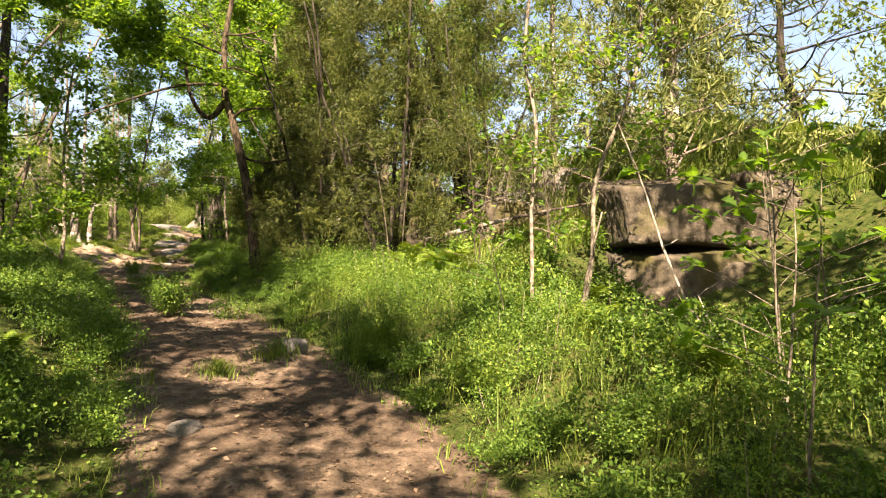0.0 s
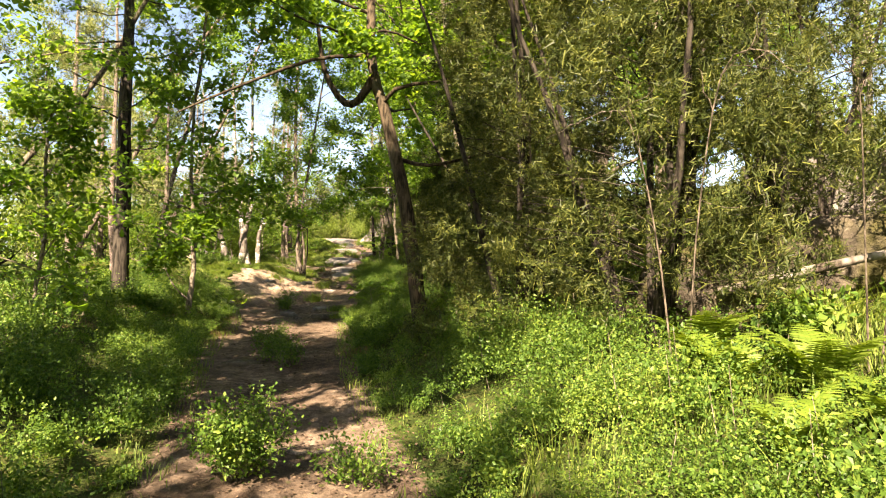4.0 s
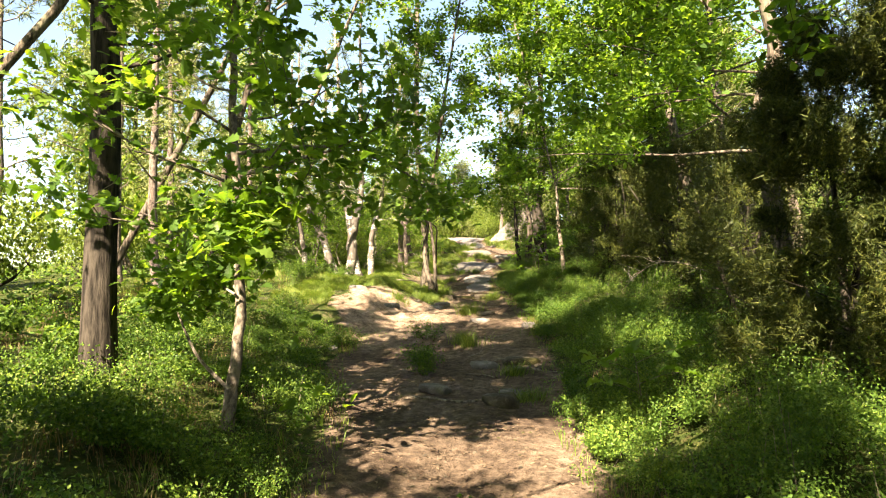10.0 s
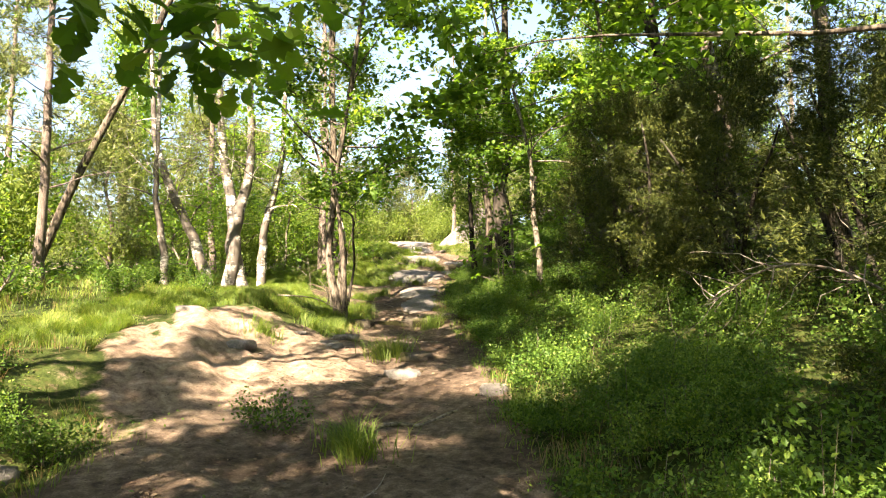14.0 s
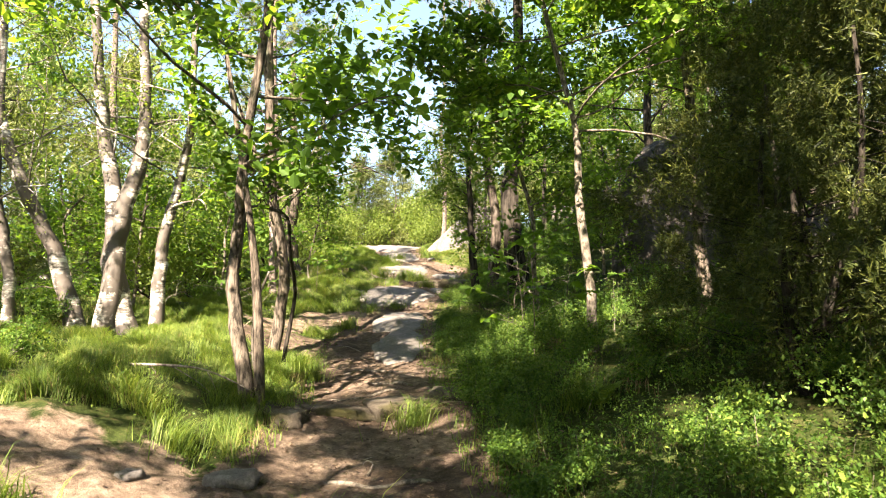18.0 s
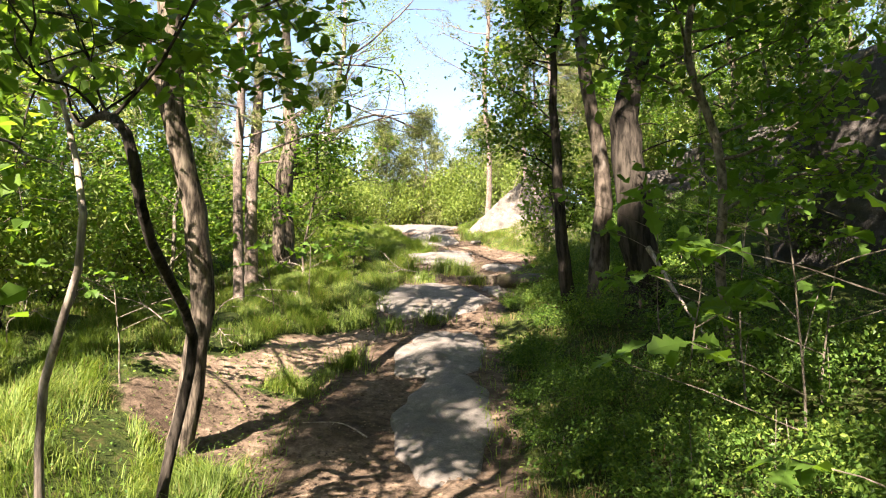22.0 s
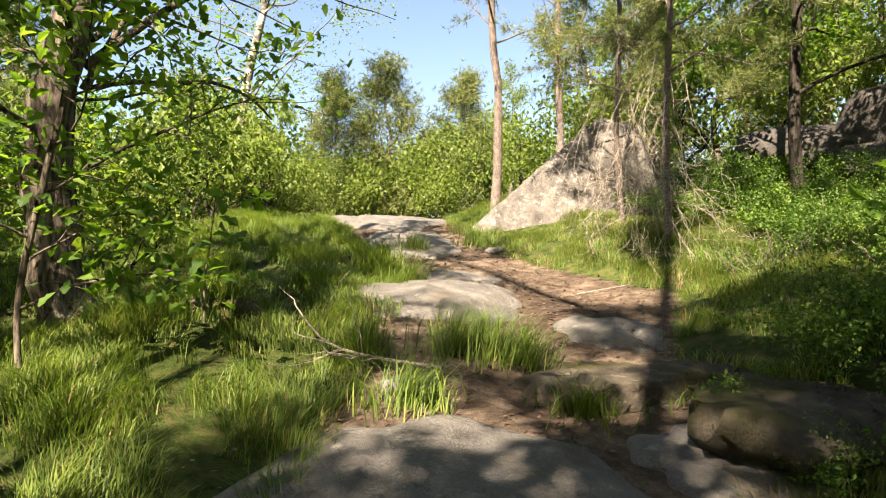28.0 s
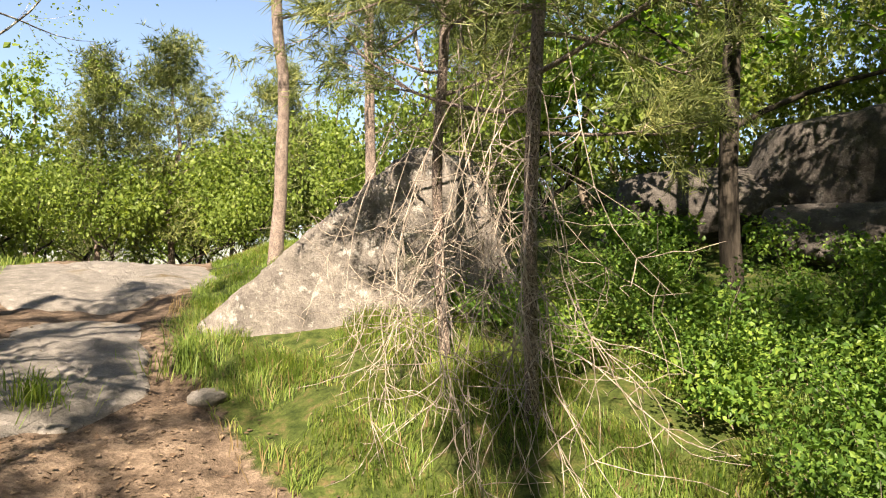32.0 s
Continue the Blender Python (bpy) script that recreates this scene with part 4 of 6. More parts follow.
def dead_limbs(seed):
    """Bare limbs of the old tree, each forking into thinner ones."""
    rng, out = np.random.default_rng(seed), []
    for i in range(7):
        a, up = rng.uniform(-0.3, 1.1), rng.uniform(0.15, 0.7)
        l = wander(rng, (0.05, 0.05, 2.2 + 0.42 * i), (math.cos(a), math.sin(a), up), rng.uniform(2.0, 3.6), 6, 0.25, -0.02)
        out.append((list(map(tuple, l)), 0.032))
        for _ in range(5):
            k = rng.integers(2, 6)
            d = l[k] - l[k - 1] + rng.normal(0, 0.32, 3)
            out.append((list(map(tuple, wander(rng, l[k], d, rng.uniform(0.6, 1.5), 5, 0.3, -0.04))), 0.011))
    return out


DEAD_LIMBS = dead_limbs(77)
tree("old_tree", -20.0, 40.9, [(0, 0, -0.1), (0.04, 0.03, 1.2), (0.05, 0.03, 2.6), (0.05, 0.05, 4.0), (-0.1, 0.2, 7)], 0.26, 0.06, OAK_BARK, OAK_LEAF, "thick old tree with burls and bare dead branches", "tree", "", 14, 0.22, 2.4, 0.3, 0.3, 7, 0.5, 2600, 0.11, seed=43, template=PLAIN_OAK_LEAF, flare=1.7,
     extra=(([(0.05, 0.03, 2.4), (0.7, 0.5, 3.1), (1.5, 1.0, 3.6), (2.3, 1.4, 3.3)], 0.045), ([(0.05, 0.03, 2.2), (0.5, 0.4, 3.4), (1.1, 0.8, 4.6)], 0.04),
            *DEAD_LIMBS))
# right of the path
birch(-3.2, 21.5, up_line(11, (-0.5, 0), 0.1, 5), 0.17, 51, "tall birch with a white trunk above the junipers", from_part=0.5)
oak(-4.6, 25.3, up_line(8, (-0.6, -0.4), 0.15, 6), 0.1, 52, "oak spreading long branches over the path", limbs=15, from_part=0.3, reach=4.4, leaves=16000, template=BLUNT_LEAF, leaf_size=0.12, climb=0.2, aim=2.9)
oak(-8.9, 33.9, up_line(7.5, (-0.5, 0), 0.1, 7), 0.1, 53, "young oak among the junipers", leaves=10080)
# the stem is real; its wide high crown is added to shade the old trunks
oak(-10.35, 32.0, [(0, 0, 0), (-0.04, 0, 1.5), (-0.08, 0, 2.5), (-0.4, 0, 4.0), (-1.9, 0.2, 10.6)], 0.065, 54, "sapling with a pale straight stem", bark=SAPLING_BARK, limbs=24, from_part=0.6, reach=3.8, leaves=20000, template=BLUNT_LEAF, leaf_size=0.13)
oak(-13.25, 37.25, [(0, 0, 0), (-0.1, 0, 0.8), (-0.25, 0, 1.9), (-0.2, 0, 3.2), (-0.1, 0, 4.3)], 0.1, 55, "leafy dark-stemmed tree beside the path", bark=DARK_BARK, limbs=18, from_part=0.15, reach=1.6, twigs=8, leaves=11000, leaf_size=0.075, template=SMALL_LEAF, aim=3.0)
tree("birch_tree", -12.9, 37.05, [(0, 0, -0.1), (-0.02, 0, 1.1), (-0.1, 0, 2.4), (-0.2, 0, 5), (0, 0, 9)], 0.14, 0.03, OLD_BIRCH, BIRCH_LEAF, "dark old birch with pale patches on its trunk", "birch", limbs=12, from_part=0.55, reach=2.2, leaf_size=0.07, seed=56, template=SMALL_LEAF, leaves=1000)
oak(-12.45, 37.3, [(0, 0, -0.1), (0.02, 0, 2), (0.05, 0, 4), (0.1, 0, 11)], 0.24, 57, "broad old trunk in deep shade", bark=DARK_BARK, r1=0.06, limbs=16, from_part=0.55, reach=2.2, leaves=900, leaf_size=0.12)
pine(-15.03, 44.2, 8, 0.038, 61, "pine with a slim pale trunk and many dead lower twigs", 0.2, 1.5, size=0.15, leaves=7000, limbs=40)
pine(-15.55, 44.9, 6.5, 0.034, 62, "slim pine leaning on the boulder", 0.27, 1.3, size=0.15, leaves=4200, limbs=30)
pine(-18.17, 49.08, 11, 0.09, 63, "pine with a reddish scaly trunk", 0.3, 2.3, leaves=2100)
pine(-16.83, 48.8, 10, 0.07, 64, "pine with a reddish scaly trunk", 0.25, 1.7)
oak(-13.4, 45.9, up_line(8, (0, 0.1), 0.05, 8), 0.08, 65, "oak with a dark straight trunk", bark=DARK_BARK, limbs=22, from_part=0.16, reach=2.4, leaves=8000, leaf_size=0.11)
oak(-11.87, 45.6, up_line(5.5, (0.05, 0), 0.03, 4), 0.04, 66, "sapling with sparse leaves", bark=SAPLING_BARK, limbs=12, from_part=0.3, reach=1.0, leaves=700)
birch(-27.0, 52.5, up_line(13, (1.8, 1.2), 0.15, 12), 0.17, 67, "birch with long hanging twigs", from_part=0.28, reach=4.6, limbs=20, leaves=9500, leaf_size=0.095, droop=1.0, climb=0.3, twig_len=0.5)
# trees at the start
oak(1.62, 8.15, [(0, 0, 0), (0.15, -0.05, 0.9), (0.22, -0.1, 1.5), (0.3, -0.12, 2.0), (0.55, -0.25, 2.8), (0.75, -0.3, 3.6), (0.7, -0.3, 4.6)], 0.032, 71, "forked sapling with pale stems", bark=SAPLING_BARK, limbs=10, from_part=0.45, reach=1.1, leaves=588,
    extra=(([(0.03, 0, 0.1), (0.12, -0.12, 0.8), (0.28, -0.2, 1.5)], 0.025),))

oak(1.1, 8.2, [(0, 0, 0), (0.02, 0.1, 0.8), (0.0, 0.3, 1.6), (0.08, 0.4, 2.6), (0.0, 0.5, 3.6), (0.15, 0.5, 5.0)], 0.026, 70, "slim sapling with a pale stem before the thicket", bark=SAPLING_BARK, limbs=12, from_part=0.3, reach=1.0, leaves=700, template=BLUNT_LEAF)
tree("dead_pine", 8.2, 15.6, up_line(5.5, (-0.3, 0), 0.12, 44), 0.14, 0.03, DARK_BARK, PINE_NEEDLE, "half-dead pine with bare spreading branches on the hill", "pine", "", 26, 0.12, 3.2, 0.15, 0.4, 9, 0.5, 500, 0.16, None, 0.1, 0, 144, 0.4, 0.02, needles=PINE_N, keep_clear=False)
oak(2.7, 2.3, up_line(6.5, (-0.5, -0.3), 0.12, 21), 0.07, 72, "young oak hanging its branches over the start of the path", limbs=16, from_part=0.22, reach=2.0, leaves=1100, climb=0.3, template=LOBED_LEAF, leaf_size=0.12)
oak(-3.3, -1.5, up_line(8.5, (0.5, 0.3), 0.15, 22), 0.16, 73, "oak with a wide crown behind the start", limbs=16, from_part=0.4, reach=4.6, leaves=3600, leaf_size=0.17)
oak(-1.5, -4.5, up_line(9, (-0.6, 0.2), 0.15, 23), 0.17, 74, "oak with a wide crown behind the start", limbs=16, from_part=0.4, reach=4.6, leaves=3600, leaf_size=0.17)
oak(-7.2, 6.0, up_line(8, (0.5, 0.3), 0.15, 24), 0.14, 75, "oak spreading over the undergrowth", limbs=16, from_part=0.35, reach=4.2, leaves=15000, leaf_size=0.15)
oak(-9.4, 9.9, up_line(6.5, (0.3, 0), 0.12, 25), 0.09, 76, "young oak with a full dark crown", limbs=16, from_part=0.25, reach=1.7, leaves=5500, leaf_size=0.11)
oak(-4.9, 2.4, up_line(13, (0.4, 0.3), 0.12, 61), 0.14, 96, "oak with a light high crown", limbs=16, from_part=0.36, reach=4.0, leaves=17000, leaf_size=0.16)
oak(-1.0, 17.6, up_line(9, (-0.6, 0), 0.15, 26), 0.16, 77, "oak with a wide crown above the junipers", limbs=16, from_part=0.2, reach=4.6, leaves=7750, leaf_size=0.13)
oak(-7.0, 31.6, up_line(9.5, (-0.6, 0), 0.15, 27), 0.17, 78, "oak with a wide crown above the junipers", limbs=18, from_part=0.35, reach=4.6, leaves=10540, leaf_size=0.13)
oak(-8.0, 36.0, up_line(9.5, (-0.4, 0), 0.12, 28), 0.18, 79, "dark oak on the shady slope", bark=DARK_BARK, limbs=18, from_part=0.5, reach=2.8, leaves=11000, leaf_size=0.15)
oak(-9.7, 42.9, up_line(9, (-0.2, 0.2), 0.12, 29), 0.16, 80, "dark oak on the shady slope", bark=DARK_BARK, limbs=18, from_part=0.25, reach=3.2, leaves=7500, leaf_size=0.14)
oak(-5.6, 28.6, up_line(9.5, (-0.6, 0), 0.15, 31), 0.13, 68, "oak reaching over the path from the slope", limbs=20, from_part=0.55, reach=6.4, leaves=23000, leaf_size=0.15, aim=2.9)
oak(-4.7, 20.7, up_line(9.0, (-0.6, 0), 0.15, 41), 0.12, 95, "oak reaching over the path from the slope", limbs=20, from_part=0.52, reach=6.4, taper=0.3, leaves=7500, leaf_size=0.14, aim=3.0)
oak(-13.0, 13.0, up_line(10, (0.8, 0), 0.15, 32), 0.17, 88, "tall oak shading the undergrowth", limbs=18, from_part=0.35, reach=4.4, leaves=7500, leaf_size=0.16)
# added tree, trunk kept out of view; its leaning crown darkens the undergrowth ahead
oak(-10.9, 11.0, up_line(11, (3.2, 1.2), 0.12, 34), 0.075, 90, "slender tall oak added to cast shade on the path", limbs=20, from_part=0.45, reach=4.2, leaves=27000, template=BLUNT_LEAF, leaf_size=0.14)
oak(4.0, 1.6, up_line(9, (-0.4, 0.3), 0.12, 35), 0.13, 91, "oak beside the start of the path", limbs=18, from_part=0.35, reach=3.4, leaves=7000, leaf_size=0.15)
oak(-18.55, 39.2, up_line(3.0, (0.2, 0.1), 0.1, 36), 0.018, 92, "bushy oak sapling at the foot of an old tree", bark=OAK_BARK, limbs=14, from_part=0.15, reach=1.0, leaves=1500, leaf_size=0.11, template=PLAIN_OAK_LEAF)
oak(-19.9, 37.2, up_line(4.2, (0.2, 0.1), 0.06, 37), 0.035, 93, "bushy oak sapling among the pines", bark=SAPLING_BARK, limbs=14, from_part=0.15, reach=1.3, leaves=3500)
oak(-18.7, 33.2, up_line(4.0, (0.1, 0.1), 0.06, 38), 0.03, 94, "bushy oak sapling among the pines", bark=SAPLING_BARK, limbs=14, from_part=0.2, reach=1.2, leaves=3000)
oak(-11.5, 34.7, up_line(4.8, (-0.3, 0.1), 0.08, 72), 0.045, 98, "leafy oak sapling in front of the old trunks", bark=SAPLING_BARK, limbs=18, from_part=0.3, reach=1.4, leaves=3400, template=BLUNT_LEAF, leaf_size=0.11)
oak(-10.9, 39.3, up_line(3.4, (0.1, 0.1), 0.08, 71), 0.035, 97, "bushy young oak between the old trunks and the rock", bark=SAPLING_BARK, limbs=18, from_part=0.1, reach=1.2, leaves=3200, template=BLUNT_LEAF, leaf_size=0.1)
# two oaks added for their shade on the old trunks and the slope
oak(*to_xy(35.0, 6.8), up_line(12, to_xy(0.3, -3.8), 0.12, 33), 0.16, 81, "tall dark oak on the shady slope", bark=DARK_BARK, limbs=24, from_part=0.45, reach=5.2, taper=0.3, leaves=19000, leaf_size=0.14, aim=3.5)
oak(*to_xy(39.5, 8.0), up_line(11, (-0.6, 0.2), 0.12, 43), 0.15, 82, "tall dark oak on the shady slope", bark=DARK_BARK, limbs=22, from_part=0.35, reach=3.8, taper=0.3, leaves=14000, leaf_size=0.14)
oak(-11.0, 45.6, up_line(5.8, (0, 0), 0.1, 30), 0.12, 69, "leafy oak on the outcrop", limbs=16, from_part=0.25, reach=2.6, leaves=5500)

# invented oaks: trunks set well aside, high crowns placed only to shade the ground
for i, (u, v, h, lean, leaves) in enumerate(((6.5, -6.5, 11, 3.6, 8000), (14.0, -7.6, 10.5, 5.4, 9000), (21.6, -8.6, 11.5, 6.8, 16000), (27.3, -8.6, 11.5, 6.2, 14000), (32.6, -7.5, 11.5, 5.2, 6500))):
    dx, dy = to_xy(0.0, lean)
    oak(*to_xy(u, v), up_line(h, (dx, dy), 0.12, 140 + i), 0.085, 150 + i, "tall slender oak leaning its high crown over the path", limbs=22, from_part=0.7, reach=2.4, taper=0.35, leaves=leaves, leaf_size=0.15, group="tall oaks", draw_twigs=False, climb=0.15)

# ---- farther woods ----
far_pine = tree("pine_tree", -24.3, 58.3, up_line(6.2, (0, 0), 0.06, 2), 0.09, 0.02, PINE_BARK, PINE_NEEDLE, "young pine with a full pale-green crown", "pine", "far pines", 34, 0.02, 2.5, 0.45, 0.82, 9, 0.5, 5200, 0.24, None, 0.22, 0, 81, 0.2, 0.06, needles=FAR_N, draw_twigs=False)
far_oak = tree("oak_tree", -27.5, 38.0, up_line(8, (0.3, 0), 0.15, 3), 0.12, 0.03, OAK_BARK, OAK_LEAF, "broad-leaved tree in the farther wood", "tree", "farther trees", 16, 0.15, 2.9, 0.4, 0.5, 7, 0.5, 5200, 0.18, BROAD_LEAF, 0.24, 0, 82, draw_twigs=False, tilt=1.1)
far_birch = tree("birch_tree", -24.0, 27.0, up_line(10, (0.4, 0), 0.15, 4), 0.11, 0.02, BIRCH_BARK, BIRCH_LEAF, "birch with a pale trunk in the farther wood", "birch", "farther birches", 16, 0.25, 2.2, 0.6, 0.5, 7, 0.5, 4800, 0.14, BROAD_LEAF, 0.22, 0.5, 83, draw_twigs=False, tilt=1.1)
far_tall = tree("pine_tree", -19.5, 24.0, up_line(11, (0, 0), 0.06, 5), 0.12, 0.03, PINE_BARK, PINE_NEEDLE, "tall thin pine in the farther wood", "pine", "farther pines", 28, 0.2, 2.2, 0.1, 0.5, 7, 0.45, 1200, 0.28, None, 0.1, 0, 84, 0.2, 0.05, needles=FAR_N, draw_twigs=False)
far_bush = tree("bush", -20.0, 27.5, up_line(1.7, (0, 0), 0.1, 6), 0.035, 0.01, DARK_BARK, BIRCH_LEAF, "leafy light green bush beneath the trees", "bush", "bushes under the trees", 12, 0.02, 1.3, 0.7, 0.3, 6, 0.5, 2300, 0.105, BROAD_LEAF, 0.2, 0, 85, draw_twigs=False, tilt=1.1)
oak_bush = oak(-20.9, 38.3, up_line(2.3, (0.1, 0), 0.1, 61), 0.03, 161, "leafy young oak bush in the shade", bark=SAPLING_BARK, limbs=14, from_part=0.05, reach=1.2, leaves=1500, leaf_size=0.105, template=PLAIN_OAK_LEAF, group="oak bushes", draw_twigs=False)
for x, y, k in ((-21.8, 39.9, 1.1), (-22.3, 41.9, 0.9), (-21.2, 36.6, 1.2), (-20.0, 34.9, 1.0), (-22.6, 38.2, 1.3), (-23.0, 44.0, 1.0), (-19.3, 32.3, 0.9), (-21.6, 34.4, 1.2), (-18.0, 25.6, 0.8), (-20.5, 29.2, 1.1)):
    fitted(oak_bush, x, y, k, 57 * x)
rng = np.random.default_rng(99)
spots = []


def room(u, v, gap):
    off = v - float(np.interp(u, PATH_U, PATH_V))
    if (u < 60 and -8 < off < 7.0) or (u >= 60 and abs(off) < 1.5 and u < 62):
        return False
    return all((u - a) ** 2 + (v - b) ** 2 > gap * gap for a, b in spots)


while len(spots) < 52:
    u, v = rng.uniform(-15, 78), rng.uniform(-28, 21)
    if u > 57 and -24 < v < 14:
        continue
    if room(u, v, 3.0):
        spots.append((u, v))
        kind = (far_pine, far_oak, far_birch, far_tall)[rng.choice(4, p=(0.32, 0.18, 0.25, 0.25))]
        fitted(kind, *to_xy(u, v), rng.uniform(0.75, 1.25), rng.uniform(0, 360))
while len(spots) < 86:
    u, v = rng.uniform(-8, 75), rng.uniform(-24, 20)
    if room(u, v, 1.8):
        spots.append((u, v))
        fitted(far_bush, *to_xy(u, v), rng.uniform(0.6, 1.5), rng.uniform(0, 360))
for u, v, k, s in ((60, -7, far_pine, 0.8), (63, -3, far_pine, 0.9), (64, -9, far_oak, 0.55), (61, 1.0, far_bush, 1.3), (66, 2, far_pine, 1.0), (66, -5.5, far_birch, 0.6), (60, -11, far_oak, 0.45), (57, 4.2, far_birch, 0.7), (59, 6.5, far_oak, 0.7), (56, -9.5, far_bush, 1.0),
                   (61, -4.5, far_bush, 1.2), (62, -8.5, far_bush, 1.3), (59, 3, far_bush, 1.3), (63, -0.5, far_bush, 1.5), (60, -13, far_pine, 0.6)):
    fitted(k, *to_xy(u, v), s, 50 * u)
for x, y, k, s in ((-18.2, 27.2, far_tall, 0.75), (-21.2, 27.2, far_tall, 0.9), (-20.2, 34.2, far_tall, 0.8), (-25.5, 35.5, far_pine, 0.9), (-15.5, 21.5, far_tall, 0.8), (-23.0, 37.5, far_pine, 1.0), (-26.5, 45.0, far_pine, 0.9), (-25.0, 49.0, far_bush, 1.4), (-23.0, 46.5, far_bush, 1.1), (-21.2, 37.9, far_bush, 0.9), (-21.8, 40.3, far_bush, 1.0), (-20.6, 42.4, far_bush, 0.7), (-20.3, 35.6, far_bush, 0.8), (-22.6, 43.0, far_bush, 1.0), (-18.6, 33.4, far_bush, 0.7), (-24.0, 40.5, far_oak, 0.6)):
    fitted(k, x, y, s, 77 * x)
for i in range(24):
    fitted(far_bush, *to_xy(3 + 1.9 * i, -9.5 - 2.6 * (i % 3) - 0.7 * (i % 4)), 0.75 + 0.17 * (i % 5), 47 * i)
for x, y, k, s in ((7.9, 19.5, far_birch, 0.6), (9.8, 13.0, far_birch, 0.7), (7.4, 21.5, far_birch, 0.65), (3.2, 18.6, far_birch, 0.6), (0.2, 16.8, far_oak, 0.8), (5.4, 21.0, far_pine, 0.5), (7.0, 10.2, far_bush, 0.6)):
    fitted(k, x, y, s, 33 * y)
for x, y, k, s in ((-15.2, 52.2, far_pine, 0.8), (-13.8, 51.0, far_oak, 0.6), (-12.4, 50.6, far_pine, 0.75), (-11.2, 50.3, far_oak, 0.65), (-9.6, 49.8, far_pine, 0.9), (-8.0, 49.2, far_oak, 0.7), (-6.6, 47.6, far_pine, 0.9), (-13.0, 49.6, far_bush, 1.1), (-14.4, 50.2, far_bush, 1.2), (-11.7, 49.4, far_bush, 0.9), (-16.6, 53.0, far_bush, 1.3), (-10.2, 49.0, far_bush, 0.9), (-5.6, 45.2, far_oak, 0.7)):
    fitted(k, x, y, s, 91 * x)
for u, v, s in ((57, -4.2, 1.0), (58.5, -5.5, 1.3), (57.5, -6.6, 1.2), (60, -5, 1.4), (59.5, -3.4, 0.9), (61.5, -2.6, 1.2), (62, -6.5, 1.5), (59, -7.8, 1.4), (56.5, -8, 1.1)):
    fitted(far_pine if s > 1.25 else far_bush, *to_xy(u, v), 0.36 * s if s > 1.25 else s, 70 * u)
for u, v, h in ((57.6, -5.3, 2.6), (58.2, -4.7, 2.1), (59.0, -6.4, 2.9)):
    juniper(*to_xy(u, v), h, 0.6, int(10 * h), "dark upright juniper at the edge of the wood", 5000, 2, True)
for i in range(26):
    u, v = 60 + 1.1 * i % 17 + 3 * (i % 3), -22 + 1.4 * i
    fitted((far_pine, far_bush, far_birch, far_bush)[i % 4], *to_xy(u, v), (0.62, 1.5, 0.45, 1.2)[i % 4] * (0.85 + 0.1 * (i % 5)), 61 * i)

for i in range(30):
    fitted(far_bush, *to_xy(66 + 2.3 * (i % 5), -26 + 1.35 * i), 1.7 + 0.25 * (i % 4), 83 * i)

# unseen oaks added around and behind the start to hold back sky light
for u, v, k in ((-5, -6, 1.2), (-7, 3, 1.3), (-9, -2, 1.3), (-4, 8, 1.2), (-1, -10, 1.2), (1, 11, 1.1), (-12, 6, 1.3), (-11, -8, 1.3)):
    fitted(far_oak, *to_xy(u, v), k, 40 * u)


# ---- undergrowth ----
def berry_zone(u, off, w):
    """How thick the bilberries stand: 0 to 1."""
    right = (off > w + 0.1) & (off < w + 5.5) & (u < 43)
    right |= (off > 2.6) & (off < 7) & (u >= 41.5) & (u < 50)
    left = (off < -w - 0.15) & (off > -w - 5) & (u < 25.5)
    return right | left


